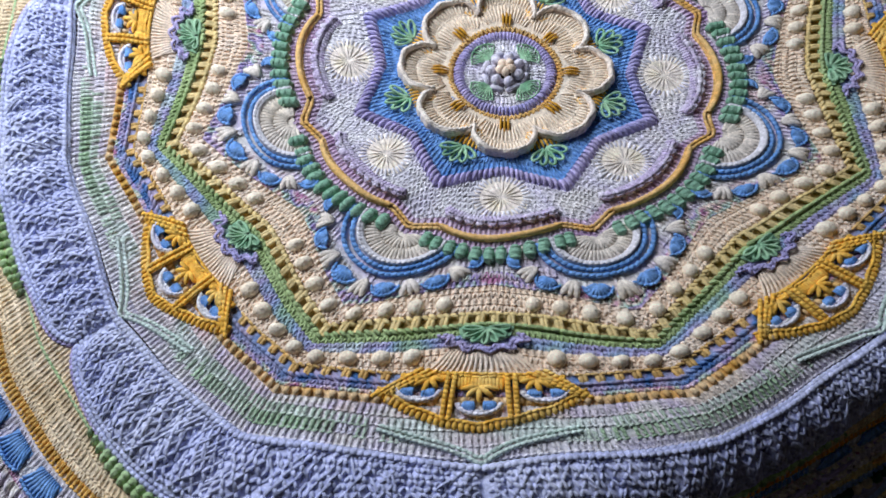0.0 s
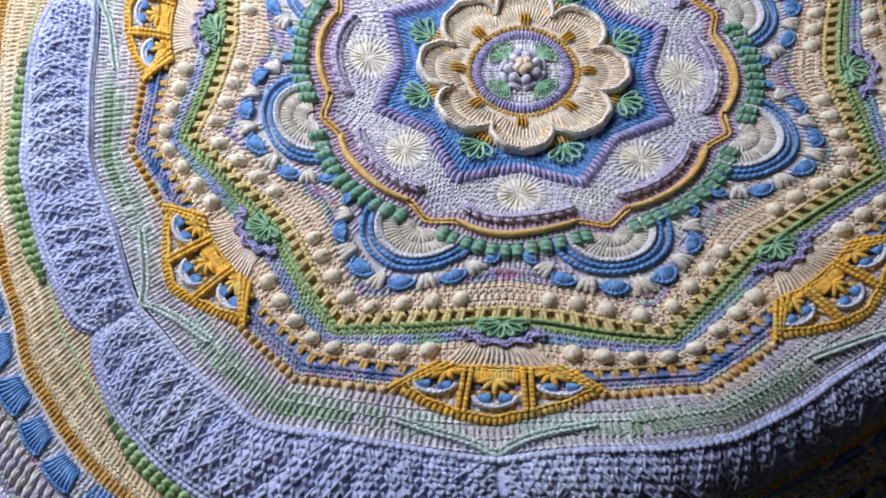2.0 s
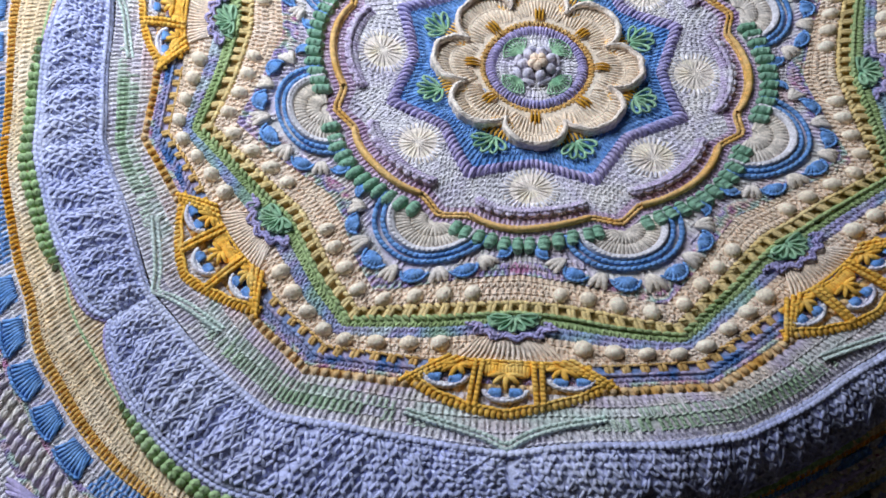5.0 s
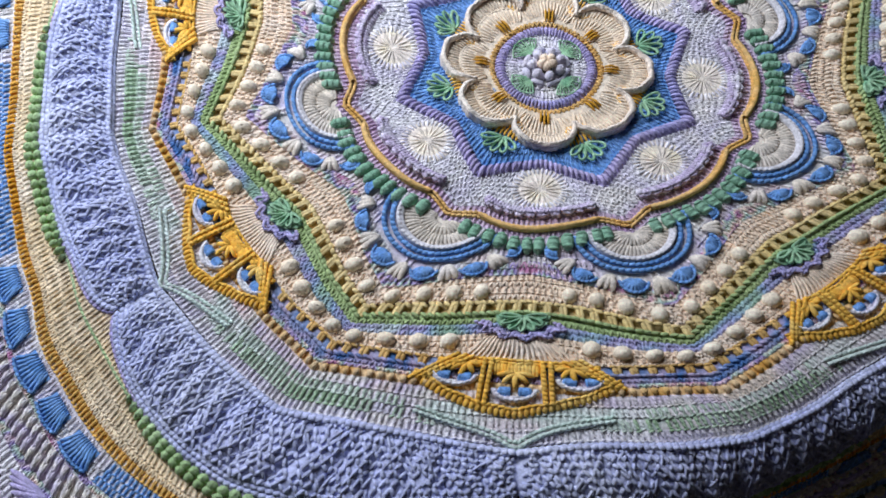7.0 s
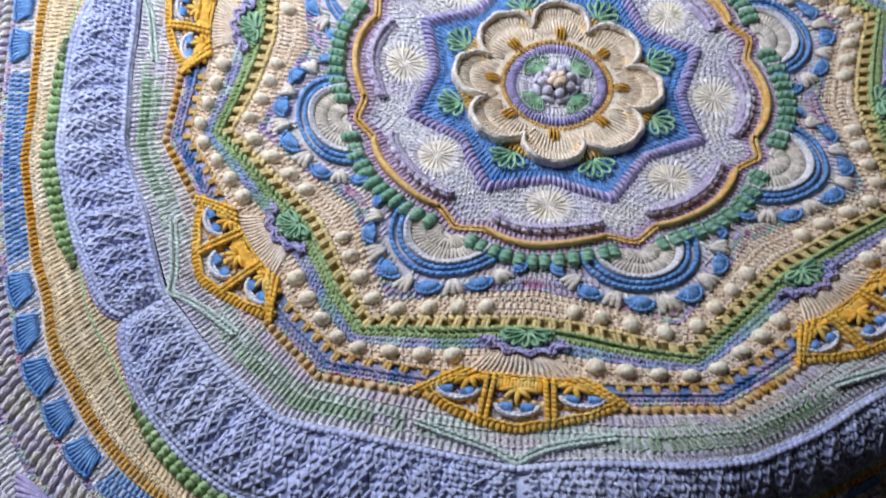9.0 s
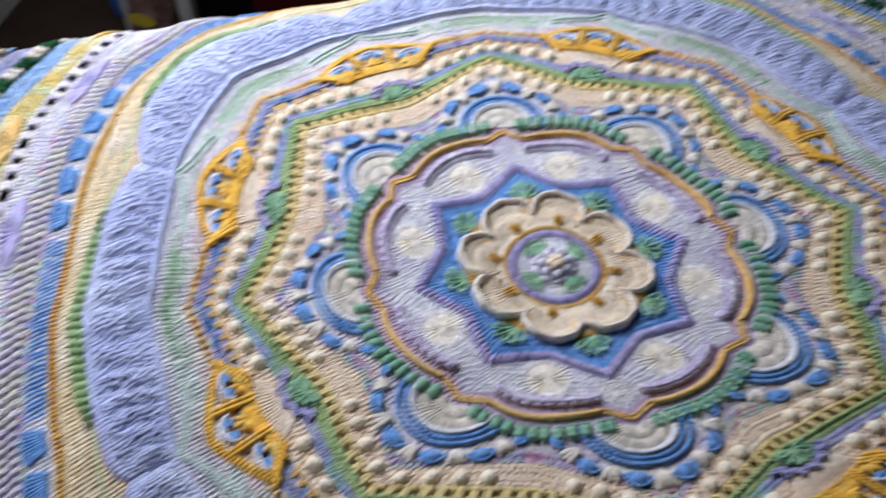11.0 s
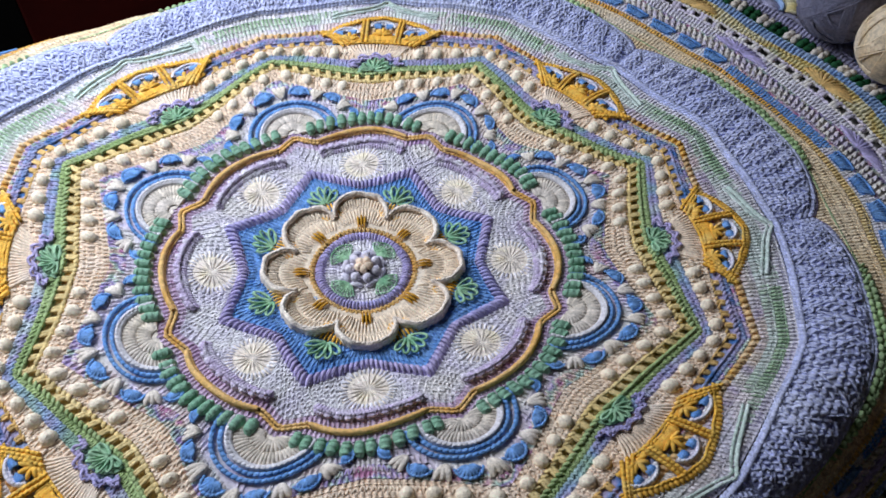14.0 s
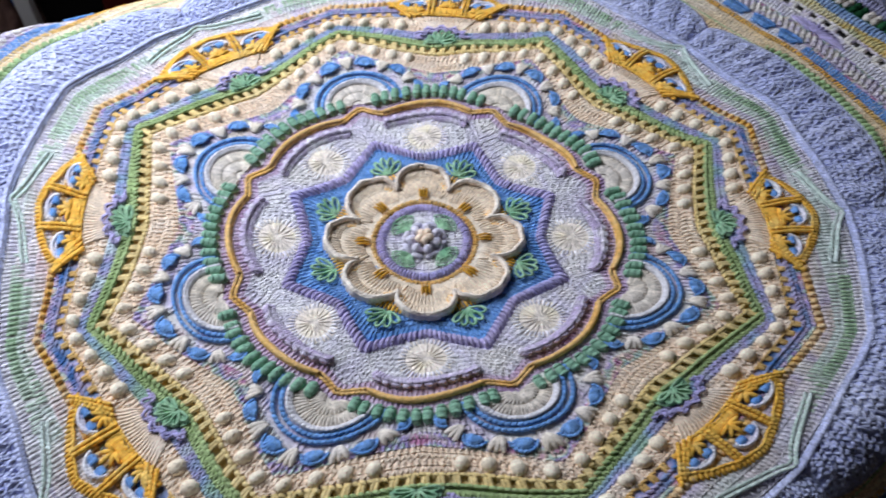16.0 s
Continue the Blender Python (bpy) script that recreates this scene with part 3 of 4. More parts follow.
# jade popcorn arcs
for k in SECTORS:
    for j in range(12):
        q = (j - 5.5) / 5.5
        kk = k + q * 0.372 + RNG.normal(0, 0.004)
        r = 0.2262 - 0.0085 * q ** 2 + 0.004 * max(0.0, abs(q) - 0.7) + RNG.normal(0, 0.0006)
        z = 0.0048 + RNG.normal(0, 0.0005)
        y = Yarnwork()
        y.balls(local(r, kk, 0, 0.0105, z), 0.0060, 0.0112, 0.0056, radians(45 * kk) + RNG.normal(0, 0.08), 0.06, 10, 7)
        for v in (0.0045, 0.0105, 0.0165):
            y.tubes(local(r, kk, -0.0046, v - 0.001, z + 0.0026), local(r, kk, 0.0046, v + 0.001, z + 0.0026), 0.0022, 0.0018, sides=5)
        y.part("popcorn", GREEN, blanket)

# ground of the shells
SH = [(0.228, k) for k in HALVES]
f_in, f_out = lambda k: orange(k) + 0.0115, seg(0.262, 0.312, 0.3)
y = Yarnwork()
keep = far_from(SH, 0.058)
for i in range(5):
    y.row(lerp(f_in, f_out, i / 5), lerp(f_in, f_out, (i + 1) / 5), keep=keep, style="dc")
y.strip(f_in, f_out, across=3)
y.part("shell_ground", ROWS_PINK, blanket, "white and lilac rounds between the shells", "stuff")
ring("variegated_round", RAINBOW, blanket, [(seg(0.254, 0.304, 0.3), seg(0.263, 0.312, 0.25), dict(style="sc", h=0.002, back=False)), (seg(0.262, 0.312, 0.25), seg(0.271, 0.319, 0.2), dict(style="dc", h=0.0015))])

for r, k in SH:
    y = Yarnwork()
    th = np.linspace(-1.6, 1.6, 17)
    y.tubes(local(r, k, 0.007 * np.sin(th), 0.007 * np.cos(th), 0.0035), local(r, k, 0.022 * np.sin(th), 0.022 * np.cos(th), 0.003), 0.0023, 0.0006, sides=5)
    th = np.linspace(-1.6, 1.6, 27)
    y.tubes(local(r, k, 0.021 * np.sin(th), 0.021 * np.cos(th), 0.003), local(r, k, 0.036 * np.sin(th), 0.036 * np.cos(th), 0.003), 0.0024, 0.0006, sides=5)
    g = np.concatenate([local(r, k, a * np.sin(th), a * np.cos(th), 0.0028) for a in (0.002, 0.02, 0.038)])
    m = len(th)
    y.add(g, [[j * m + i, (j + 1) * m + i, (j + 1) * m + i + 1, j * m + i + 1] for j in range(2) for i in range(m - 1)])
    shell = y.part("shell", WARMWHITE, blanket, "half-round cream shell with white and blue rims", "stuff")
    th = np.linspace(-1.75, 1.75, 40)
    y = Yarnwork()
    y.line(local(r, k, 0.0390 * np.sin(th), 0.0390 * np.cos(th), 0.0040), 0.0038, 7)
    y.rope(local(r, k, 0.0405 * np.sin(th), 0.0405 * np.cos(th), 0.0065), 0.0022, 0.005)
    y.part("white_rim", WHITE, shell, "raised white rim")
    y = Yarnwork()
    for a, h in ((0.0463, 0.0036), (0.0540, 0.0044)):
        y.rope(local(r, k, a * np.sin(th * 0.97), a * np.cos(th * 0.97), h), 0.0029, 0.0060)
    y.part("blue_rim", BLUE, shell, "raised blue cord rim")
    for ang, rad, size in ((-18.5, 0.072, 0.9), (18.5, 0.072, 0.9), (-55, 0.076, 0.88), (55, 0.076, 0.88), (-86, 0.082, 0.68), (86, 0.082, 0.68)):
        a = radians(ang)
        y = Yarnwork()
        for j in np.linspace(-1.25, 1.25, 9):
            cu, cv = (rad - 0.008) * math.sin(a), (rad - 0.008) * math.cos(a)
            dirx, diry = math.sin(a + j), math.cos(a + j)
            ln = (0.0142 if abs(j) < 0.9 else 0.0128) * size
            y.tubes(local(r, k, cu, cv, 0.0065), local(r, k, cu + dirx * ln, cv + diry * ln * 1.0, 0.0045), 0.0023 * size, 0.0016, sides=5)
        e = np.linspace(-1.5, 1.5, 12)
        y.rope(local(r, k, (rad - 0.008) * math.sin(a) + 0.0142 * size * np.sin(a + e), (rad - 0.008) * math.cos(a) + 0.0142 * size * np.cos(a + e), 0.0052), 0.0017, 0.004)
        y.part("blue_leaf", BLUE, blanket, "small blue fan leaf")
    for ang, rad in ((0, 0.071), (-37, 0.070), (37, 0.070), (-71, 0.074), (71, 0.074)):
        a = radians(ang)
        y = Yarnwork()
        for j in (-1, 0, 1):
            y.tubes(local(r, k, (rad - 0.009) * math.sin(a), (rad - 0.009) * math.cos(a), 0.004), local(r, k, (rad + 0.008) * math.sin(a + 0.09 * j), (rad + 0.008) * math.cos(a + 0.09 * j), 0.003), 0.0040, 0.0022, sides=5)
        y.part("white_puff", WARMWHITE, blanket, "white puff cluster between blue leaves", "stuff")

# cream octagon with bobbles, lattice and green bands
g0, g1 = seg(0.271, 0.319, 0.2), seg(0.299, 0.339)
ring("cream_round", PEACH, blanket, [(lerp(g0, g1, i / 4), lerp(g0, g1, (i + 1) / 4), dict(h=0.0012, style="sc" if i % 2 else "dc", step=0.0058)) for i in range(4)])


def bobble(r, k, size, mat):
    """A puff of several loops gathered at both ends."""
    y = Yarnwork()
    y.balls(local(r, k, 0, 0, 0.0026 * size), 0.0076 * size, 0.0078 * size, 0.0074 * size, radians(45 * k), 0.05, 12, 8)
    for j in (-1.5, -0.5, 0.5, 1.5):
        w = 0.0030 * j * size
        y.tubes(local(r, k, w * 0.55 + RNG.normal(0, 0.0004), -0.0078 * size, 0.0024), local(r, k, w * 0.7 + RNG.normal(0, 0.0004), 0.0074 * size, 0.0026), 0.0020 * size, (0.0072 - 0.0014 * abs(j)) * size, sides=5)
    return y.part("bobble", mat, blanket)


for k in SECTORS:
    for s in (-1, 1):
        for j, a in enumerate((0.16, 0.255, 0.35, 0.445)):
            kk = k + s * a
            bobble(float(seg(0.290, 0.331)(kk)), kk, 0.95, CREAM)
y = Yarnwork()
y.strip(seg(0.299, 0.339), seg(0.314, 0.353), h=-0.0022)
y.row(seg(0.299, 0.339), seg(0.3125, 0.352), style="lattice", n=152, back=False, h=0.0012, fat=1.25)
y.row(seg(0.2985, 0.3385), seg(0.3045, 0.3445), style="cord", step=0.006, back=False, h=0.002)
y.part("straw_lattice", OLIVE, blanket, "straw-yellow openwork round with holes", "stuff")
ring("moss_round", MOSS, blanket, [(seg(0.310, 0.3495), seg(0.3155, 0.355), dict(style="cord", step=0.006, h=0.003)), (seg(0.3155, 0.355), seg(0.322, 0.361), dict(style="sc", step=0.0055))])
ring("mint_blue_round", MINTBLUE, blanket, [(seg(0.322, 0.361), seg(0.328, 0.3665), dict(style="sc", step=0.0055)), (seg(0.328, 0.3665), seg(0.3335, 0.372), dict(style="sc", step=0.0055))])
for k in SECTORS:
    y = Yarnwork()
    for j in range(-3, 4):
        a = radians(30 * j)
        e = np.linspace(-math.pi, math.pi, 13)
        along, off = 0.0090 + 0.0074 * np.cos(e), 0.0022 * np.sin(e) * (1 + 0.3 * np.cos(e))
        y.line(local(0.315, k, along * 1.1 * math.sin(a) + off * math.cos(a), 0.003 + along * math.cos(a) - off * math.sin(a), 0.0055 + 0.0016 * np.sin(e + 1)), 0.0014 + 0.0003 * np.sin(3 * e), 6)
    y.strip(lambda q: 0.3165 + 0 * q, lambda q: 0.3185 + 0.014 * np.sqrt(np.clip(1 - ((q - k) / 0.085) ** 2, 0, 1)), h=0.0040, k0=k - 0.085, k1=k + 0.085, steps=16)
    flower = y.part("half_flower", LEAF, blanket, "green half flower with a lilac frill")
    y = Yarnwork()
    th = np.linspace(-1.45, 1.45, 90)
    rr = 1 + 0.16 * np.sin(th * 12)
    u, v = 0.033 * np.sin(th) * rr, 0.003 + 0.0195 * np.cos(th) * rr
    y.rope(local(0.318, k, u, v, 0.006 + 0.002 * np.cos(th * 12)), 0.0019, 0.0040)
    y.rope(local(0.318, k, u * 0.86, v * 0.86, 0.005), 0.0019, 0.0040)
    y.part("lilac_frill", LAV, flower, "lilac ruffled edge")
g0, g1 = seg(0.3335, 0.372), seg(0.3635, 0.3885)
ring("cream_outer_round", PEACH, blanket, [(lerp(g0, g1, i / 4), lerp(g0, g1, (i + 1) / 4), dict(h=0.0012, style="sc" if i % 2 else "dc", step=0.0058)) for i in range(4)])
for k in SECTORS:
    for s in (-1, 1):
        for a in (0.205, 0.29, 0.375, 0.46):
            kk = k + s * a
            bobble(float(seg(0.3400, 0.3790)(kk)), kk, 1.04, CREAM)
side = between(0.50, 1.0)
y = Yarnwork()
y.row(seg(0.3625, 0.3875), seg(0.372, 0.3985), style="lattice", n=168, keep=side, h=0.001, fat=1.1)
y.row(seg(0.3615, 0.3865), seg(0.3655, 0.3905), style="cord", step=0.006, keep=side, h=0.002)
y.part("tan_lattice", HONEY, blanket, "tan openwork round with dark holes", "stuff")
Yarnwork().strip(seg(0.3595, 0.3845), seg(0.374, 0.4005), h=0.0003).part("blue_underlay", DENIM, blanket, "blue yarn behind the tan openwork", "stuff")
ring("blue_mix_round", DENIM, blanket, [(seg(0.3710, 0.3975), seg(0.3775, 0.4035), dict(style="cord", step=0.006, h=0.002)), (seg(0.3775, 0.4035), seg(0.384, 0.409), dict(style="sc"))])
ring("pink_mix_round", RAINBOW, blanket, [(seg(0.384, 0.409), seg(0.390, 0.4135), dict(style="sc"))])
ring("orange_post_round", ORANGEMIX, blanket, [(seg(0.390, 0.4135), seg(0.400, 0.423), dict(style="post", step=0.0085, h=0.001, fat=0.8))])

# golden crown motifs and the cream fans inside them
for k in SECTORS:
    y = Yarnwork()
    e = np.linspace(-1, 1, 19)
    y.plies(polar(0.338, k + e * 0.085, 0.0025), polar(0.3655, k + e * 0.155, 0.0025), 0.0026, 0.0008)
    y.part("cream_fan", PEACH, blanket, "fan of tall cream stitches", "stuff")
def strut(y, p0, p1, rad):
    """A bowed cord of slanted stitches between two places."""
    t = np.linspace(0, 1, 12)[:, None]
    p = p0 + (p1 - p0) * t
    p[:, 2] += 0.0022 * np.sin(math.pi * t[:, 0])
    y.rope(p, rad, 0.0050)
    y.line(p - np.array([0, 0, 0.0012]), rad * 0.8, 6)


def crown_rim(e):
    return 0.4255 - 0.033 * (np.abs(np.asarray(e)) / 0.275) ** 1.5


for k in SECTORS:
    y = Yarnwork()
    e = np.linspace(-0.262, 0.262, 37)
    y.tubes(polar(crown_rim(e) - 0.0085, k + e * 0.97, 0.0036), polar(crown_rim(e) + 0.0015, k + e, 0.0026), 0.0025, 0.001, sides=5)
    e = np.linspace(-0.275, 0.275, 50)
    y.rope(polar(crown_rim(e) - 0.0070 + 0.0012 * np.cos(e * 72), k + e * 0.96, 0.0050), 0.0021, 0.0055)
    e = np.linspace(-0.15, 0.15, 30)
    y.rope(polar(0.3640 + 0 * e, k + e, 0.0046), 0.0022, 0.006)
    y.rope(polar(0.3680 + 0.0015 * np.cos(e * 75), k + e, 0.0048), 0.0022, 0.006)
    for c in (-0.077, 0.077):
        for q in (-0.0030, 0.0030):
            strut(y, local(0.3625, k + c, q, 0, 0.0054), local(float(crown_rim(c)) - 0.005, k + c * 1.07, q * 0.8, 0, 0.0050), 0.0026)
    for q in (-1, 1):
        for j in range(3):
            strut(y, polar(0.3615 - 0.0012 * j, k + q * (0.118 + 0.022 * j), 0.0056), polar(0.3945 + 0.002 * j, k + q * (0.270 - 0.016 * (2 - j)), 0.0044), 0.0025)
    # gold cloth round the openings
    for c in (-0.155, 0.0, 0.155):
        e = c + np.linspace(-0.055, 0.055, 13)
        top = 0.3690 + 0.009 * (1 - np.abs(c) / 0.155)
        y.tubes(polar(0.3665, k + e, 0.0042), polar(top + 0.004, k + e, 0.0042), 0.0024, 0.0008, sides=5)
        base = top + 0.0015
        for a_ in (-80, -42, 0, 42, 80):
            t_ = radians(a_)
            ln = 0.0175 if a_ == 0 else 0.0150
            y.tubes(local(base, k + c * 0.88, 0, 0, 0.0058), local(base, k + c * 0.95, ln * math.sin(t_), ln * math.cos(t_), 0.0052), 0.0027, 0.0020, sides=6)
    crown = y.part("golden_crown", GOLD, blanket, "golden crown-like openwork motif", "stuff")
    for c in (-0.16, 0.0, 0.16):
        rc = float(crown_rim(c)) - 0.0275 - (0.001 if c == 0 else 0.0)
        for q in (-1, 1):
            y = Yarnwork()
            for w in (-0.0045, -0.0022, 0.0, 0.0022, 0.0045):
                y.tubes(local(rc, k + c, q * 0.0078 + w * 0.7, -0.002, 0.0050), local(rc, k + c, q * 0.0090 + w, 0.0085, 0.0046), 0.0018, 0.0024, sides=5)
            y.part("blue_puff", BLUE, crown, "blue puff stitch in the opening")
        y = Yarnwork()
        th = np.linspace(-1.5, 1.5, 24)
        y.line(local(rc - 0.001, k + c, 0.0172 * np.sin(th), 0.0138 * np.cos(th), 0.0050), 0.0026, 7)
        y.rope(local(rc - 0.001, k + c, 0.0172 * np.sin(th), 0.0138 * np.cos(th), 0.0064), 0.0018, 0.0044)
        y.rope(local(rc - 0.001, k + c, 0.0130 * np.sin(th), 0.0105 * np.cos(th), 0.0040), 0.0020, 0.0044)
        y.part("lilac_arc", WHITELAV, crown, "lilac-white arc in the opening")

# pale rounds out to the cusped lip
y = Yarnwork()
y.row(seg(0.400, 0.423), seg(0.414, 0.432, 0.3), style="dc", h=0.001)
y.part("pink_white_round", ROWS_PINK, blanket, "pale pink and white tall stitches", "stuff")
y = Yarnwork()
y.row(seg(0.414, 0.432, 0.3), seg(0.4265, 0.440, 0.3), style="dc", h=0.001)
y.row(seg(0.4265, 0.440, 0.3), seg(0.440, 0.451, 0.3), style="dc", keep=between(0, 0.62), h=0.001)
y.strip(seg(0.4265, 0.440, 0.3), seg(0.440, 0.451, 0.3))
y.part("mint_round", MINTWHITE, blanket, "pale mint stitches", "stuff")
y = Yarnwork()
y.row(seg(0.4305, 0.4400, 0.3), seg(0.4435, 0.4525, 0.3), style="dc", keep=faded(0.56), h=0.0018)
y.part("green_mix_round", GREENMIX, blanket, "green tall stitches fading to mint", "stuff")
y = Yarnwork()
y.row(seg(0.419, 0.4300, 0.3), seg(0.4315, 0.4410, 0.3), style="dc", keep=faded(0.55), h=0.0016)
y.row(seg(0.4305, 0.4400, 0.3), seg(0.4435, 0.4525, 0.3), style="dc", keep=faded(0.38, 0.55), h=0.0016)
y.part("pale_green_round", PALEGREEN, blanket, "mint stitches turning to green", "stuff")
ring("lilac_white_round", WHITELAV, blanket, [(seg(0.440, 0.451, 0.3), seg(0.452, 0.462, 0.3), dict(style="dc", h=0.0015))])
for k in SECTORS:
    y = Yarnwork()
    e = np.linspace(-0.225, 0.225, 61)
    r = 0.4545 - 0.055 * np.abs(e) - 0.012 * (1 - np.exp(-np.abs(e) / 0.05))
    y.line(polar(r, k + e, 0.0030), 0.0021, 7)
    y.rope(polar(r, k + e, 0.0046), 0.0018, 0.0046)
    y.rope(polar(r - 0.0052, k + e, 0.0026), 0.0020, 0.0046)
    y.part("mint_lip", MINT, blanket, "raised mint lip meeting in a point")
y = Yarnwork()
k = np.linspace(0, 8, 1025)
lip = lambda q: seg(0.458, 0.4655, 0.3)(q)
y.rope(polar(lip(k), k, 0.006), 0.0030, 0.0055)
y.rope(polar(lip(k) - 0.002, k, 0.003), 0.0034, 0.0055)
y.part("lilac_lip", LILAC, blanket, "lilac corded lip", "stuff")

# lavender scallop panels
outer_scallop = lambda a: 0.4885 + 0.043 * np.clip(a, 0, 1) ** 0.55
inner_scallop = lambda a: seg(0.457, 0.464, 0.3)(a / 2)
for k in HALVES:
    y = Yarnwork()
    cols, tiers, ribs = 42, 9, 13
    us = (np.arange(cols) + 0.5) / cols * 0.98 - 0.49
    dk = 0.98 / cols
    ph = RNG.uniform(0, 6, 4)
    gu, gt = 161, 19
    U, T = np.meshgrid(np.linspace(-0.5, 0.5, gu), np.linspace(0, 1, gt))
    A = 1 - np.abs(U) * 2
    R = inner_scallop(A) * (1 - T) + outer_scallop(A) * T

    def swell(uu, tt):
        """Puckered cloth with wandering ribs."""
        g_ = np.clip((1 - np.abs(uu) * 2) * 14, 0, 1) * np.clip(np.sin(math.pi * np.clip(tt, 0, 1)), 0, 1) ** 0.5
        rib = 2 * np.abs(np.sin(math.pi * ribs * uu + 0.55 * np.sin(6 * tt + ph[0] + 9 * uu) + 0.8 * np.sin(13 * uu + ph[1]))) ** 0.8 - 1
        dim = np.sin(17 * tt + 40 * uu + ph[2]) * np.sin(63 * uu - 9 * tt + ph[3])
        return 0.0018 + g_ * (0.0058 + 0.0034 * rib + 0.0010 * dim)
    g = polar(R.ravel(), (k + U).ravel(), swell(U, T).ravel())
    i, j = np.meshgrid(np.arange(gu - 1), np.arange(gt - 1), indexing="ij")
    y.add(g, np.stack([j * gu + i, j * gu + i + 1, (j + 1) * gu + i + 1, (j + 1) * gu + i], -1).reshape(-1, 4)[:, ::-1])
    for t_ in range(tiers):
        t0, t1 = (t_ + 0.1) / tiers * 0.88, (t_ + 1.1) / tiers * 0.88
        for q in (-1, 1):
            uu = np.clip(us + (t_ % 2) * 0.5 * dk + RNG.normal(0, 0.08, cols) * dk, -0.492, 0.492)
            ue = np.clip(uu + q * dk * RNG.uniform(0.3, 0.62, cols), -0.495, 0.495)
            tt0, tt1 = t0 + RNG.normal(0, 0.010, cols), t1 + RNG.normal(0, 0.012, cols)
            a0, a1 = 1 - np.abs(uu) * 2, 1 - np.abs(ue) * 2
            r0 = inner_scallop(a0) * (1 - tt0) + outer_scallop(a0) * tt0
            r1 = inner_scallop(a1) * (1 - tt1) + outer_scallop(a1) * tt1
            y.tubes(polar(r0, k + uu, swell(uu, tt0) + 0.0003), polar(r1, k + ue, swell(ue, tt1) + 0.0010), RNG.uniform(0.0016, 0.0022, cols), 0.0009)
    # long crossing strands over the clusters
    n_ = 34
    for q in (-1, 1):
        uu = RNG.uniform(-0.46, 0.46, n_)
        ue = np.clip(uu + q * RNG.uniform(0.012, 0.028, n_), -0.48, 0.48)
        tt0 = RNG.uniform(0.05, 0.7, n_)
        tt1 = tt0 + RNG.uniform(0.10, 0.24, n_)
        a0, a1 = 1 - np.abs(uu) * 2, 1 - np.abs(ue) * 2
        r0 = inner_scallop(a0) * (1 - tt0) + outer_scallop(a0) * tt0
        r1 = inner_scallop(a1) * (1 - tt1) + outer_scallop(a1) * tt1
        y.tubes(polar(r0, k + uu, swell(uu, tt0) + 0.0012), polar(r1, k + ue, swell(ue, tt1) + 0.0016), 0.0014, 0.0008)
    e = np.linspace(-0.497, 0.497, 90)
    a = 1 - np.abs(e) * 2
    for f, h in ((0.0, 0.0035), (-0.005, 0.0040), (-0.010, 0.0045)):
        y.rope(polar(outer_scallop(a) + f, k + e, h), 0.0030, 0.0055)
    panel = y.part("lavender_scallop", LILAC, blanket, "puffy lavender scallop of textured cluster stitches", "stuff")
    y = Yarnwork()
    y.rope(polar(outer_scallop(a) + 0.0035, k + e, 0.002), 0.0022, 0.0055)
    y.part("purple_edge", LAV, panel, "thin purple edging")

# outer rounds
gl = seg(0.517, 0.540, 0.6)
so = lambda k: outer_scallop(fold(k)) + 0.003
y = Yarnwork()
y.row(so, gl, style="dc", keep=between(0, 0.8), h=0.0005)
g1, g2 = gl, seg(0.545, 0.5545, 0.7)
for i in range(2):
    y.row(lerp(g1, g2, i / 2), lerp(g1, g2, (i + 1) / 2), style="dc", h=0.0005)
y.strip(so, g2)
y.part("pale_yellow_round", PALEY, blanket, "pale yellow tall stitches", "stuff")
y = Yarnwork()
k = np.linspace(0, 8, 1025)
y.rope(polar(gl(k), k, 0.001), 0.0018, 0.006)
n = 8 * 44
kk = (np.arange(n) + 0.5) * 8 / n
kk = kk[fold(kk) > 0.40]
taper = np.clip((fold(kk) - 0.38) / 0.2, 0.35, 1)
for s in (-1, 1):
    y.balls(polar(gl(kk) + 0.0015 + s * 0.0034 * taper, kk + s * 0.01, 0.004), 0.0050 * taper, 0.0046, 0.0042, np.radians(45 * kk + 25), 0.15, 7, 5)
y.part("green_puff_round", SAGE, blanket, "green puff stitch round", "stuff")
ring("straw_round_outer", PALEY, blanket, [(seg(0.545, 0.5545, 0.7), seg(0.551, 0.560, 0.7), dict(style="sc"))])
ring("gold_round_outer", OUTGOLD, blanket, [(seg(0.551, 0.560, 0.7), seg(0.561, 0.567, 0.7), dict(style="dc", h=0.0018))])
b0, b1 = const(0.556), const(0.587)
y = Yarnwork()
for i in range(3):
    y.row(const(0.563 + 0.0075 * i), const(0.5705 + 0.0075 * i), style="dc", keep=between(0.55, 1.0))
y.part("blue_band", BLUE, blanket, "blue band", "stuff")
y = Yarnwork()
for i in range(2):
    y.row(const(0.562 + 0.0115 * i), const(0.5735 + 0.0115 * i), style="dc", keep=between(0, 0.56))
y.strip(b0, b1)
y.part("white_band", WHITELAV, blanket, "white band between blue shells", "stuff")
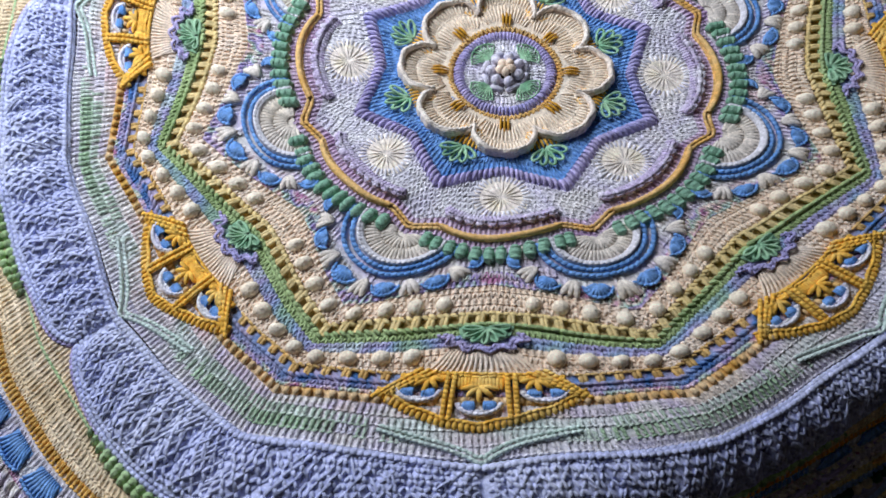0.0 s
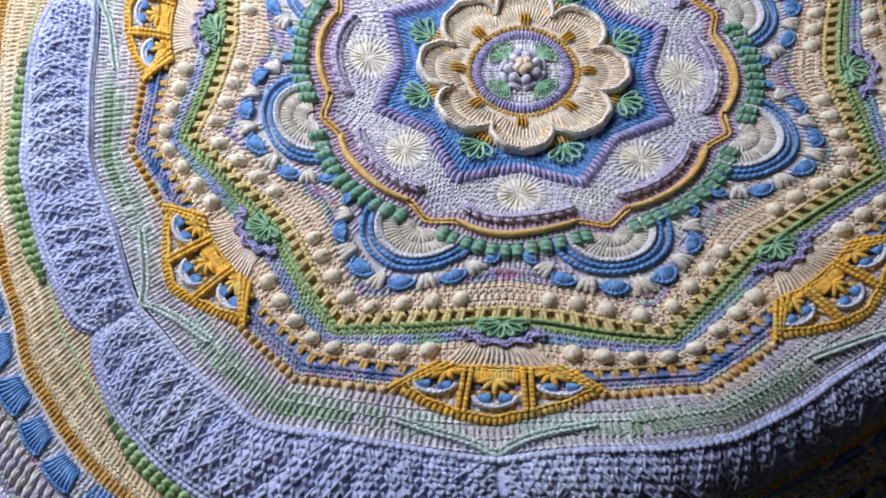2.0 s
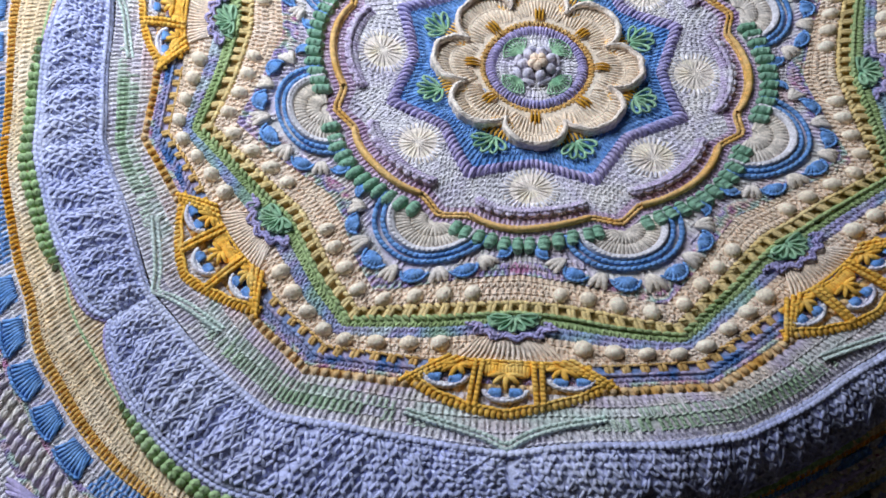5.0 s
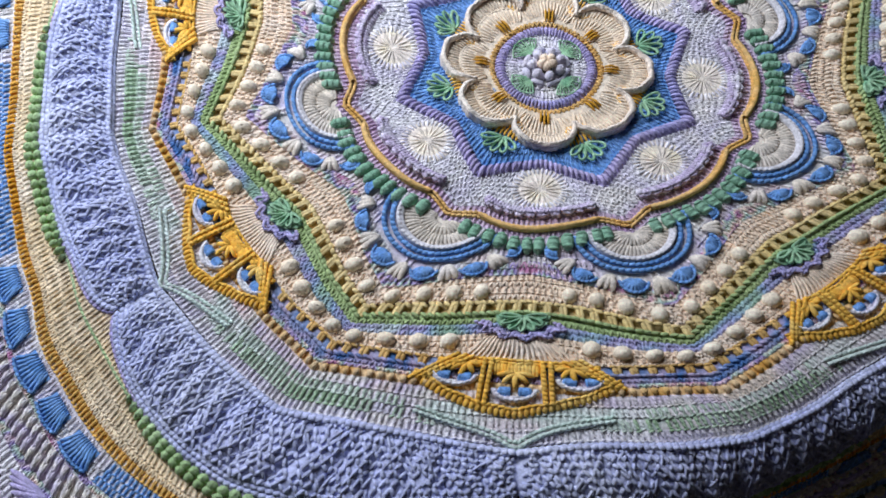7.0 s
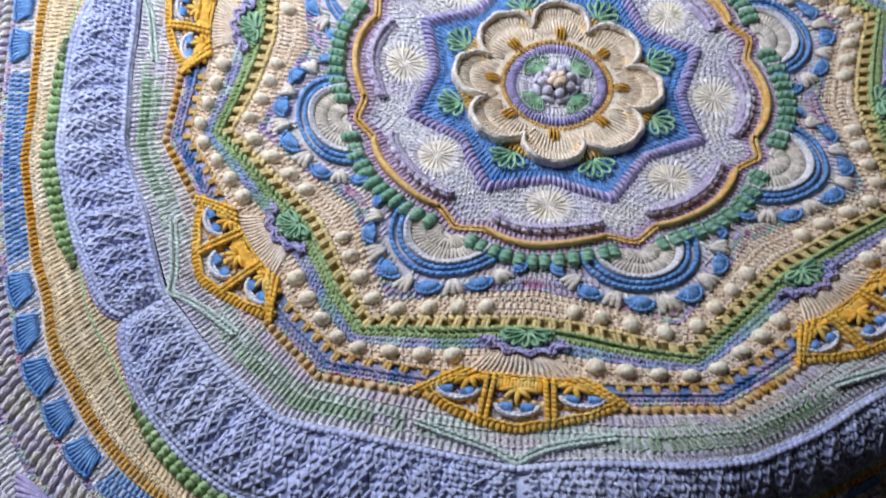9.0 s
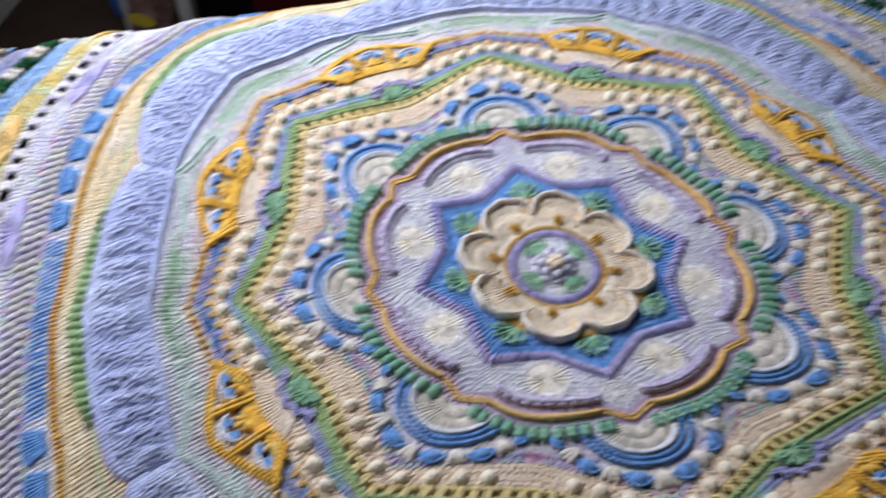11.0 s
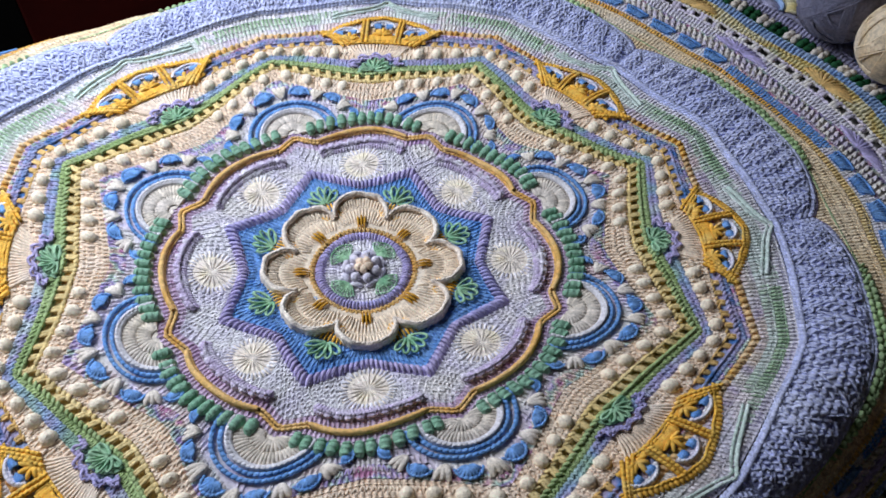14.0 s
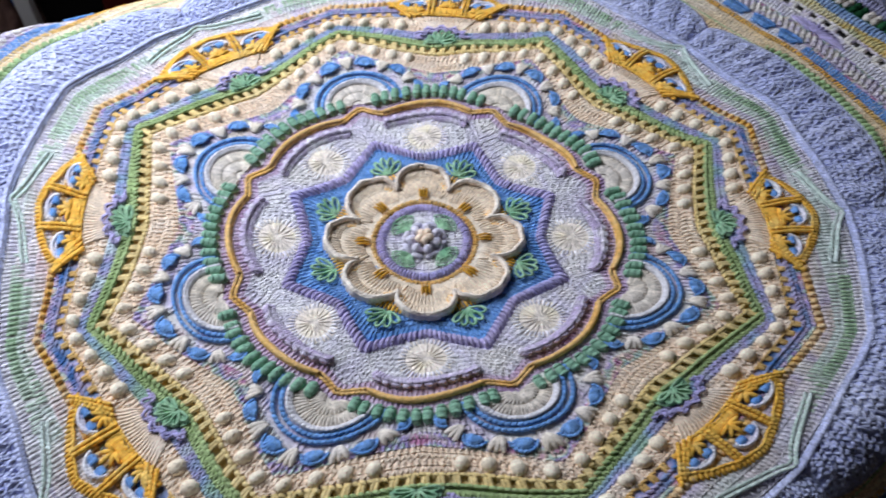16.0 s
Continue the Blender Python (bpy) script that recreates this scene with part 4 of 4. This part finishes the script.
for k in SECTORS:
    for c in (-0.21, -0.105, 0.0, 0.105, 0.21):
        y = Yarnwork()
        for j in np.linspace(-1, 1, 9):
            y.plies(local(0.564, k + c, 0.0095 * j, 0.001 * abs(j), 0.0036), local(0.564, k + c, 0.0195 * j, 0.0235 - 0.004 * j * j, 0.0036), 0.0030, 0.0014)
        e = np.linspace(-1, 1, 15)
        y.rope(local(0.564, k + c, 0.0200 * e, 0.0245 - 0.004 * e * e, 0.0046), 0.0024, 0.005)
        y.strip(lambda q: 0.565 + 0 * q, lambda q: 0.5865 - 0.003 * ((q - k - c) / 0.04) ** 2, h=0.0030, k0=k + c - 0.036, k1=k + c + 0.036, steps=8)
        y.part("blue_shell", BLUE, blanket, "blue fan shell", "stuff")
ring("variegated_round_outer", RAINBOW, blanket, [(const(0.586), const(0.593), dict(style="sc")), (const(0.620), const(0.627), dict(style="sc"))])
y = Yarnwork()
for i in range(2):
    n = 8 * 46
    kk = (np.arange(n) + 0.5 * i) * 8 / n
    y.plies(polar(0.594 + 0.0135 * i, kk, 0.0025), polar(0.607 + 0.0135 * i, kk + 0.014, 0.0025), 0.0044, 0.0022)
y.strip(const(0.593), const(0.620))
y.part("white_puff_round", PUFF, blanket, "white puff stitch rounds", "stuff")
ring("lilac_wide_round", WHITELAV, blanket, [(const(0.627), const(0.639), dict(step=0.006, ply=False)), (const(0.639), const(0.651), dict(step=0.006, ply=False))])
for k in [i / 2 + 0.25 for i in range(16)]:
    y = Yarnwork()
    for j in np.linspace(-1.15, 1.15, 15):
        y.tubes(local(0.625, k, 0.012 * math.sin(j), 0, 0.0035), local(0.625, k, 0.062 * math.sin(j) * 0.9, 0.024 * math.cos(j) ** 1.5, 0.003), 0.0030, 0.001, sides=5)
    y.part("purple_wedge", LAV, blanket, "purple wedge of fanned stitches", "stuff")
y = Yarnwork()
n = 8 * 20
y.row(const(0.652), const(0.668), style="lattice", n=n, back=False, h=0.001, fat=1.25)
y.row(const(0.6485), const(0.6545), style="cord", step=0.007, back=False, h=0.002, fat=1.2)
y.row(const(0.6655), const(0.6715), style="cord", step=0.007, back=False, h=0.002, fat=1.2)
y.part("lilac_lattice", PUFF, blanket, "lilac-white openwork round with dark holes", "stuff")


def wave(r, amp):
    """A round that swells over each fan, sixteen times on its way."""
    return lambda k: r + amp * np.cos(4 * math.pi * np.asarray(k, float))


ring("pale_sunny_round", YFAN, blanket, [(const(0.6705), wave(0.682, 0.002), dict(step=0.0068, ply=False)), (wave(0.682, 0.002), wave(0.693, 0.005), dict(step=0.0068, ply=False)), (wave(0.693, 0.005), wave(0.704, 0.008), dict(step=0.0068, ply=False))])
for k in [i / 2 for i in range(16)]:
    y = Yarnwork()
    for j in np.linspace(-1.25, 1.25, 13):
        y.tubes(local(0.6735, k, 0.010 * math.sin(j), 0, 0.003), local(0.6735, k, 0.052 * math.sin(j), 0.034 * max(0.25, math.cos(j)), 0.003), 0.0032, 0.0018, sides=5)
    y.part("sunny_fan", HONEY, blanket, "yellow fan of tall stitches", "stuff")
ring("blue_round_outer", PALEBLUE, blanket, [(wave(0.704, 0.008), wave(0.714, 0.007), dict(step=0.0068, ply=False)), (wave(0.714, 0.007), wave(0.727, 0.004), dict(step=0.0068, ply=False))])
n = 8 * 44
kk = (np.arange(n) + 0.5) * 8 / n
pick = (np.arange(n) % 4) < 2
for name, mat, sel, lab in (("dark_green_puff_round", DKGREEN, pick, "dark green puff stitch groups"), ("cream_puff_round", WARMWHITE, ~pick, "cream puff groups between green")):
    y = Yarnwork()
    for q in (0, 1):
        y.balls(polar(0.7325 + 0.0105 * q, kk[sel], 0.004), 0.0062, 0.0074, 0.0056, np.radians(45 * kk[sel]), 0.18, 7, 5)
    if sel is pick:
        y.strip(wave(0.726, 0.004), const(0.750))
    y.part(name, mat, blanket, lab, "stuff")
ring("lavender_round_outer", GREYLAV, blanket, [(const(0.749), const(0.761), dict(step=0.007, ply=False)), (const(0.761), const(0.774), dict(step=0.007, ply=False))])
RUFFLE = yarn("beige_ruffle_yarn", ["d8c8b8", "cdbcae", "e0d2c6"], 30)
for i in range(32):
    k = (i + 0.5) / 4
    y = Yarnwork()
    th = np.linspace(-1.5, 1.5, 19)
    y.tubes(local(0.774, k, 0.016 * np.sin(th), 0.008 * np.cos(th), 0.002), local(0.774, k, 0.044 * np.sin(th), 0.032 * np.cos(th), 0.002), 0.0036, 0.001)
    g = np.concatenate([local(0.772, k, a * 1.5 * np.sin(th), a * np.cos(th), 0.0006) for a in (0.001, 0.052)])
    y.add(g, [[i_, i_ + 19, i_ + 20, i_ + 1] for i_ in range(18)])
    sc = y.part("edge_scallop", GREYLAV, blanket, "edge scallop in grey-lilac, blue and yellow", "stuff")
    y = Yarnwork()
    th = np.linspace(-1.55, 1.55, 33)
    y.line(local(0.774, k, 0.050 * np.sin(th), 0.037 * np.cos(th), 0.0030), 0.0042, 7)
    y.rope(local(0.774, k, 0.050 * np.sin(th), 0.037 * np.cos(th), 0.0062), 0.0026, 0.006)
    y.part("blue_arc", PALEBLUE, sc, "pale blue corded arc")
    y = Yarnwork()
    th = np.linspace(-1.35, 1.35, 21)
    y.tubes(local(0.774, k, 0.055 * np.sin(th), 0.041 * np.cos(th), 0.003), local(0.774, k, 0.076 * np.sin(th), 0.066 * np.cos(th), 0.004), 0.0042, 0.003)
    y.rope(local(0.774, k, 0.076 * np.sin(th), 0.067 * np.cos(th), 0.005), 0.0030, 0.006)
    y.part("yellow_fringe", YFAN, sc, "yellow fan fringe")
    y = Yarnwork()
    th = np.linspace(-1.1, 1.1, 17)
    curl = 0.004 + 0.006 * np.abs(np.sin(5 * th))
    y.tubes(local(0.774, k, 0.078 * np.sin(th), 0.069 * np.cos(th), 0.003), local(0.774, k, 0.094 * np.sin(th), 0.088 * np.cos(th), curl), 0.0046, 0.005)
    y.line(local(0.774, k, 0.094 * np.sin(th), 0.088 * np.cos(th), curl), 0.0046, 6)
    y.part("ruffle", RUFFLE, sc, "curled beige ruffle")


# ---- the bed and the room ----
def solid(name, bm, mat, parent=None, label="", bevel=0.0, smooth=False):
    if bevel:
        bmesh.ops.bevel(bm, geom=bm.edges[:], offset=bevel, segments=3, affect="EDGES", profile=0.5)
    me = bpy.data.meshes.new(name)
    bm.to_mesh(me)
    bm.free()
    if smooth:
        for p in me.polygons:
            p.use_smooth = True
    me.materials.append(mat)
    ob = new(name, me)
    ob.parent = parent
    return tagged(ob, label)


def block(x0, x1, y0, y1, z0, z1):
    bm = bmesh.new()
    bmesh.ops.create_cube(bm, size=1.0)
    bmesh.ops.scale(bm, vec=(x1 - x0, y1 - y0, z1 - z0), verts=bm.verts)
    bmesh.ops.translate(bm, vec=((x0 + x1) / 2, (y0 + y1) / 2, (z0 + z1) / 2), verts=bm.verts)
    return bm


BED = Matrix.Rotation(math.atan2(0.52, 1.0), 4, "Z")
bed = new("bed")
bed.matrix_world = BED
tagged(bed, "single bed with a brown mattress under the blanket", "bed")
solid("mattress", block(-1.0, 1.30, -0.435, 0.605, -0.30, -0.035), BLANKET_BED_DARK, bed, "", 0.03)
solid("base", block(-1.0, 1.29, -0.42, 0.59, -0.62, -0.302), BLACKWOOD, bed, "dark wooden bed base", 0.01)

# bedding at the head of the bed
def yarn_ball(name, radius, mat, place, label):
    """A ball wound of many turns of thread."""
    thing = new(name)
    rng = random.Random(int(radius * 1000))
    bm = bmesh.new()
    bmesh.ops.create_icosphere(bm, subdivisions=4, radius=radius * 0.97)
    core = solid("core", bm, mat, thing, "", 0.0, True)
    for i in range(84):
        if i % 7 == 0:
            q = Euler((rng.uniform(0, 6.28), rng.uniform(0, 6.28), rng.uniform(0, 6.28))).to_matrix()
            start = rng.uniform(-0.4, 0.1) * radius
        off = start + (i % 7) * 0.0024 + rng.uniform(-0.0006, 0.0006)
        rr = math.sqrt(radius ** 2 - off ** 2)
        cu = bpy.data.curves.new("strand", "CURVE")
        cu.dimensions, cu.bevel_depth, cu.bevel_resolution = "3D", 0.0011, 1
        s = cu.splines.new("POLY")
        s.points.add(47)
        for j in range(48):
            a = j / 48 * 2 * math.pi
            s.points[j].co = (*(q @ Vector((rr * math.cos(a), rr * math.sin(a), off + 0.004 * math.sin(2 * a)))), 1)
        s.use_cyclic_u = True
        cu.materials.append(mat)
        ob = new("strand", cu)
        ob.parent = thing
    thing.location = place
    return tagged(thing, label, "yarn ball")


BALLGREY = yarn("grey_lilac_yarn", ["84849a", "87859b"], 20)
yarn_ball("yarn_ball", 0.064, BALLGREY, (0.750, 0.398, 0.094), "grey-lilac ball of wound cotton yarn lying on the bed")
yarn_ball("yarn_ball", 0.060, PALEY, (0.792, 0.290, 0.090), "pale yellow ball of wound cotton yarn lying on the bed")
yarn_ball("yarn_ball", 0.055, MINTBLUE, (0.890, 0.500, 0.060), "mint and blue ball of wound cotton yarn behind the others")

# sheet under the blanket's end
bm = bmesh.new()
bmesh.ops.create_grid(bm, x_segments=90, y_segments=80, size=0.5)
for v in bm.verts:
    x, y_ = v.co.x * 0.83 + 0.915, v.co.y * 1.07 + 0.075
    e = max(0.0, 1 - abs(v.co.y * 2) ** 12)
    fold_ = 0.010 * noise.noise(Vector((x * 5, y_ * 4, 1))) + 0.006 * noise.noise(Vector((x * 14 + y_ * 6, y_ * 9, 5)))
    v.co = Vector((x, y_, -0.033 + e * (0.022 + fold_)))
sheet = solid("bed_sheet", bm, SHEET, None, "", 0.0, True)
sheet.modifiers.new("thickness", "SOLIDIFY").thickness = 0.004
tagged(sheet, "rumpled beige bed sheet under the blanket", "sheet")
sheet.matrix_world = BED

# room shell; its unseen walls and ceiling are added to bounce fill light
FLOOR_Z = -0.62


def structure(name, bm, mat, label, category):
    return tagged(solid(name, bm, mat), label, category, "", "structure")


structure("floor", block(-1.7, 3.0, -2.4, 1.9, FLOOR_Z - 0.1, FLOOR_Z), FLOOR, "dark wooden floor in shade", "floor")
structure("ceiling", block(-1.7, 3.0, -2.4, 1.9, 2.0, 2.1), WALL, "unseen painted ceiling that bounces fill light", "ceiling")
structure("wall_near", block(-1.7, 3.0, -2.5, -2.4, FLOOR_Z, 2.0), WALL, "unseen painted wall that bounces fill light", "wall")
structure("wall_right", block(2.9, 3.0, -2.4, 1.8, FLOOR_Z, 2.0), WALL, "unseen painted wall that bounces fill light", "wall")
structure("wall_far", block(-1.7, 3.0, 1.8, 1.95, FLOOR_Z, 2.0), WALL, "unseen painted wall that bounces fill light behind dark furniture", "wall")
# wall with the high window's opening
WX0, WX1, WY0, WY1, WZ0, WZ1 = -1.7, -1.55, 0.2, 1.7, 0.45, 1.9
structure("wall_left", block(WX0, WX1, -2.4, WY0, FLOOR_Z, 2.0), WALL, "plain painted window wall", "wall")
structure("wall_left", block(WX0, WX1, WY1, 1.8, FLOOR_Z, 2.0), WALL, "plain painted window wall", "wall")
structure("wall_left", block(WX0, WX1, WY0, WY1, FLOOR_Z, WZ0), WALL, "plain painted window wall", "wall")
structure("wall_left", block(WX0, WX1, WY0, WY1, WZ1, 2.0), WALL, "plain painted window wall", "wall")

# dark furniture beyond the bed
chest = new("chest_of_drawers")
chest.location = (-0.457, 1.2, FLOOR_Z)
tagged(chest, "dark mahogany chest standing in the shade beyond the bed", "chest")
solid("carcass", block(-0.342, 0.342, 0.018, 0.46, 0.0, 0.85), WARDROBE, chest, "", 0.006)
for i in range(3):
    d = solid("drawer", block(-0.33, 0.33, 0.0, 0.017, 0.05 + 0.265 * i, 0.305 + 0.265 * i), WARDROBE, chest, "", 0.004)
    bm = bmesh.new()
    bmesh.ops.create_uvsphere(bm, u_segments=12, v_segments=8, radius=0.014)
    kn = solid("knob", bm, BLACKWOOD, d, "", 0.0, True)
    kn.location = (0, -0.014, 0.18 + 0.265 * i)
# cabinet made up in near-black to fill the darkness right of the chest
cab = new("cabinet")
cab.location = (0.64, 1.28, FLOOR_Z)
tagged(cab, "made-up black cabinet filling the darkness beyond the bed", "cabinet")
solid("carcass", block(-0.74, 0.9, 0.02, 0.5, 0.0, 0.9), BLACKWOOD, cab, "", 0.006)
for x0 in (-0.73, -0.18, 0.37):
    solid("door", block(x0, x0 + 0.52, 0.0, 0.018, 0.04, 0.88), BLACKWOOD, cab, "", 0.004)

rack = new("storage_rack")
rack.location = (-1.08, 1.2, FLOOR_Z)
tagged(rack, "grey-white metal rack with cloth bags", "rack")
for x in (-0.085, 0.085):
    for yy in (0.0, 0.28):
        solid("post", block(x - 0.02, x + 0.02, yy, yy + 0.03, 0.0, 0.85), WHITEPAINT, rack, "", 0.004)
for z in (0.66,):
    solid("shelf", block(-0.07, 0.07, 0.0, 0.30, z, z + 0.012), WHITEPAINT, rack, "", 0.003)

# black sheets added for the deep shade beside and behind the rack
solid("side_blackout", block(0.112, 0.275, 0.03, 0.045, 0.0, 0.78), BLACKWOOD, rack, "added black sheet for the darkness between the rack and the chest", 0.002)
solid("back_blackout", block(-0.34, 0.20, 0.31, 0.32, 0.0, 0.78), BLACKWOOD, rack, "added black sheet for the darkness behind the posts", 0.002)


def bag(w, d, h, mat, place, turn, label):
    """A slack cloth bag."""
    thing = new("cloth_bag")
    bm = bmesh.new()
    bmesh.ops.create_cube(bm, size=1.0)
    bmesh.ops.subdivide_edges(bm, edges=bm.edges[:], cuts=9, use_grid_fill=True)
    for v in bm.verts:
        c = v.co
        n = noise.noise(Vector((c.x * 4 + place[0] * 9, c.y * 4, c.z * 4))) * 0.10
        pinch = 1 - 0.25 * (c.z + 0.5) ** 2
        q = (1 - 0.25 * (abs(c.x) * 2) ** 4 * (abs(c.y) * 2) ** 4)
        v.co = Vector((c.x * w * pinch * q * (1 + n), c.y * d * pinch * q * (1 + n), max(0.0, (c.z + 0.5) * h * (1 + n * 0.6))))
    solid("body", bm, mat, thing, "", 0.0, True)
    bm = bmesh.new()
    bmesh.ops.create_circle(bm, cap_ends=True, segments=20, radius=0.035)
    bmesh.ops.scale(bm, vec=(1.2, 0.6, 1), verts=bm.verts)
    pr_ = solid("print", bm, YELLOWPRINT, thing, "yellow oval print")
    pr_.matrix_local = pose(0.0, -d * 0.54, h * 0.42, 90, 0, 0)
    thing.matrix_world = pose(*place, 0, 0, turn)
    return tagged(thing, label, "bag")


bag(0.20, 0.16, 0.34, BLUEBAG, (-1.16, 1.33, FLOOR_Z), 8, "blue cloth bag with a yellow print on the floor")
bag(0.12, 0.12, 0.17, plain("brown_pink_cloth", [(0.35, "5a4038"), (0.6, "8a6c64")], 14, 0.8, 0.3, 60), (-1.10, 1.22, FLOOR_Z), -6, "brown and pink bundle with a yellow print on the rack")
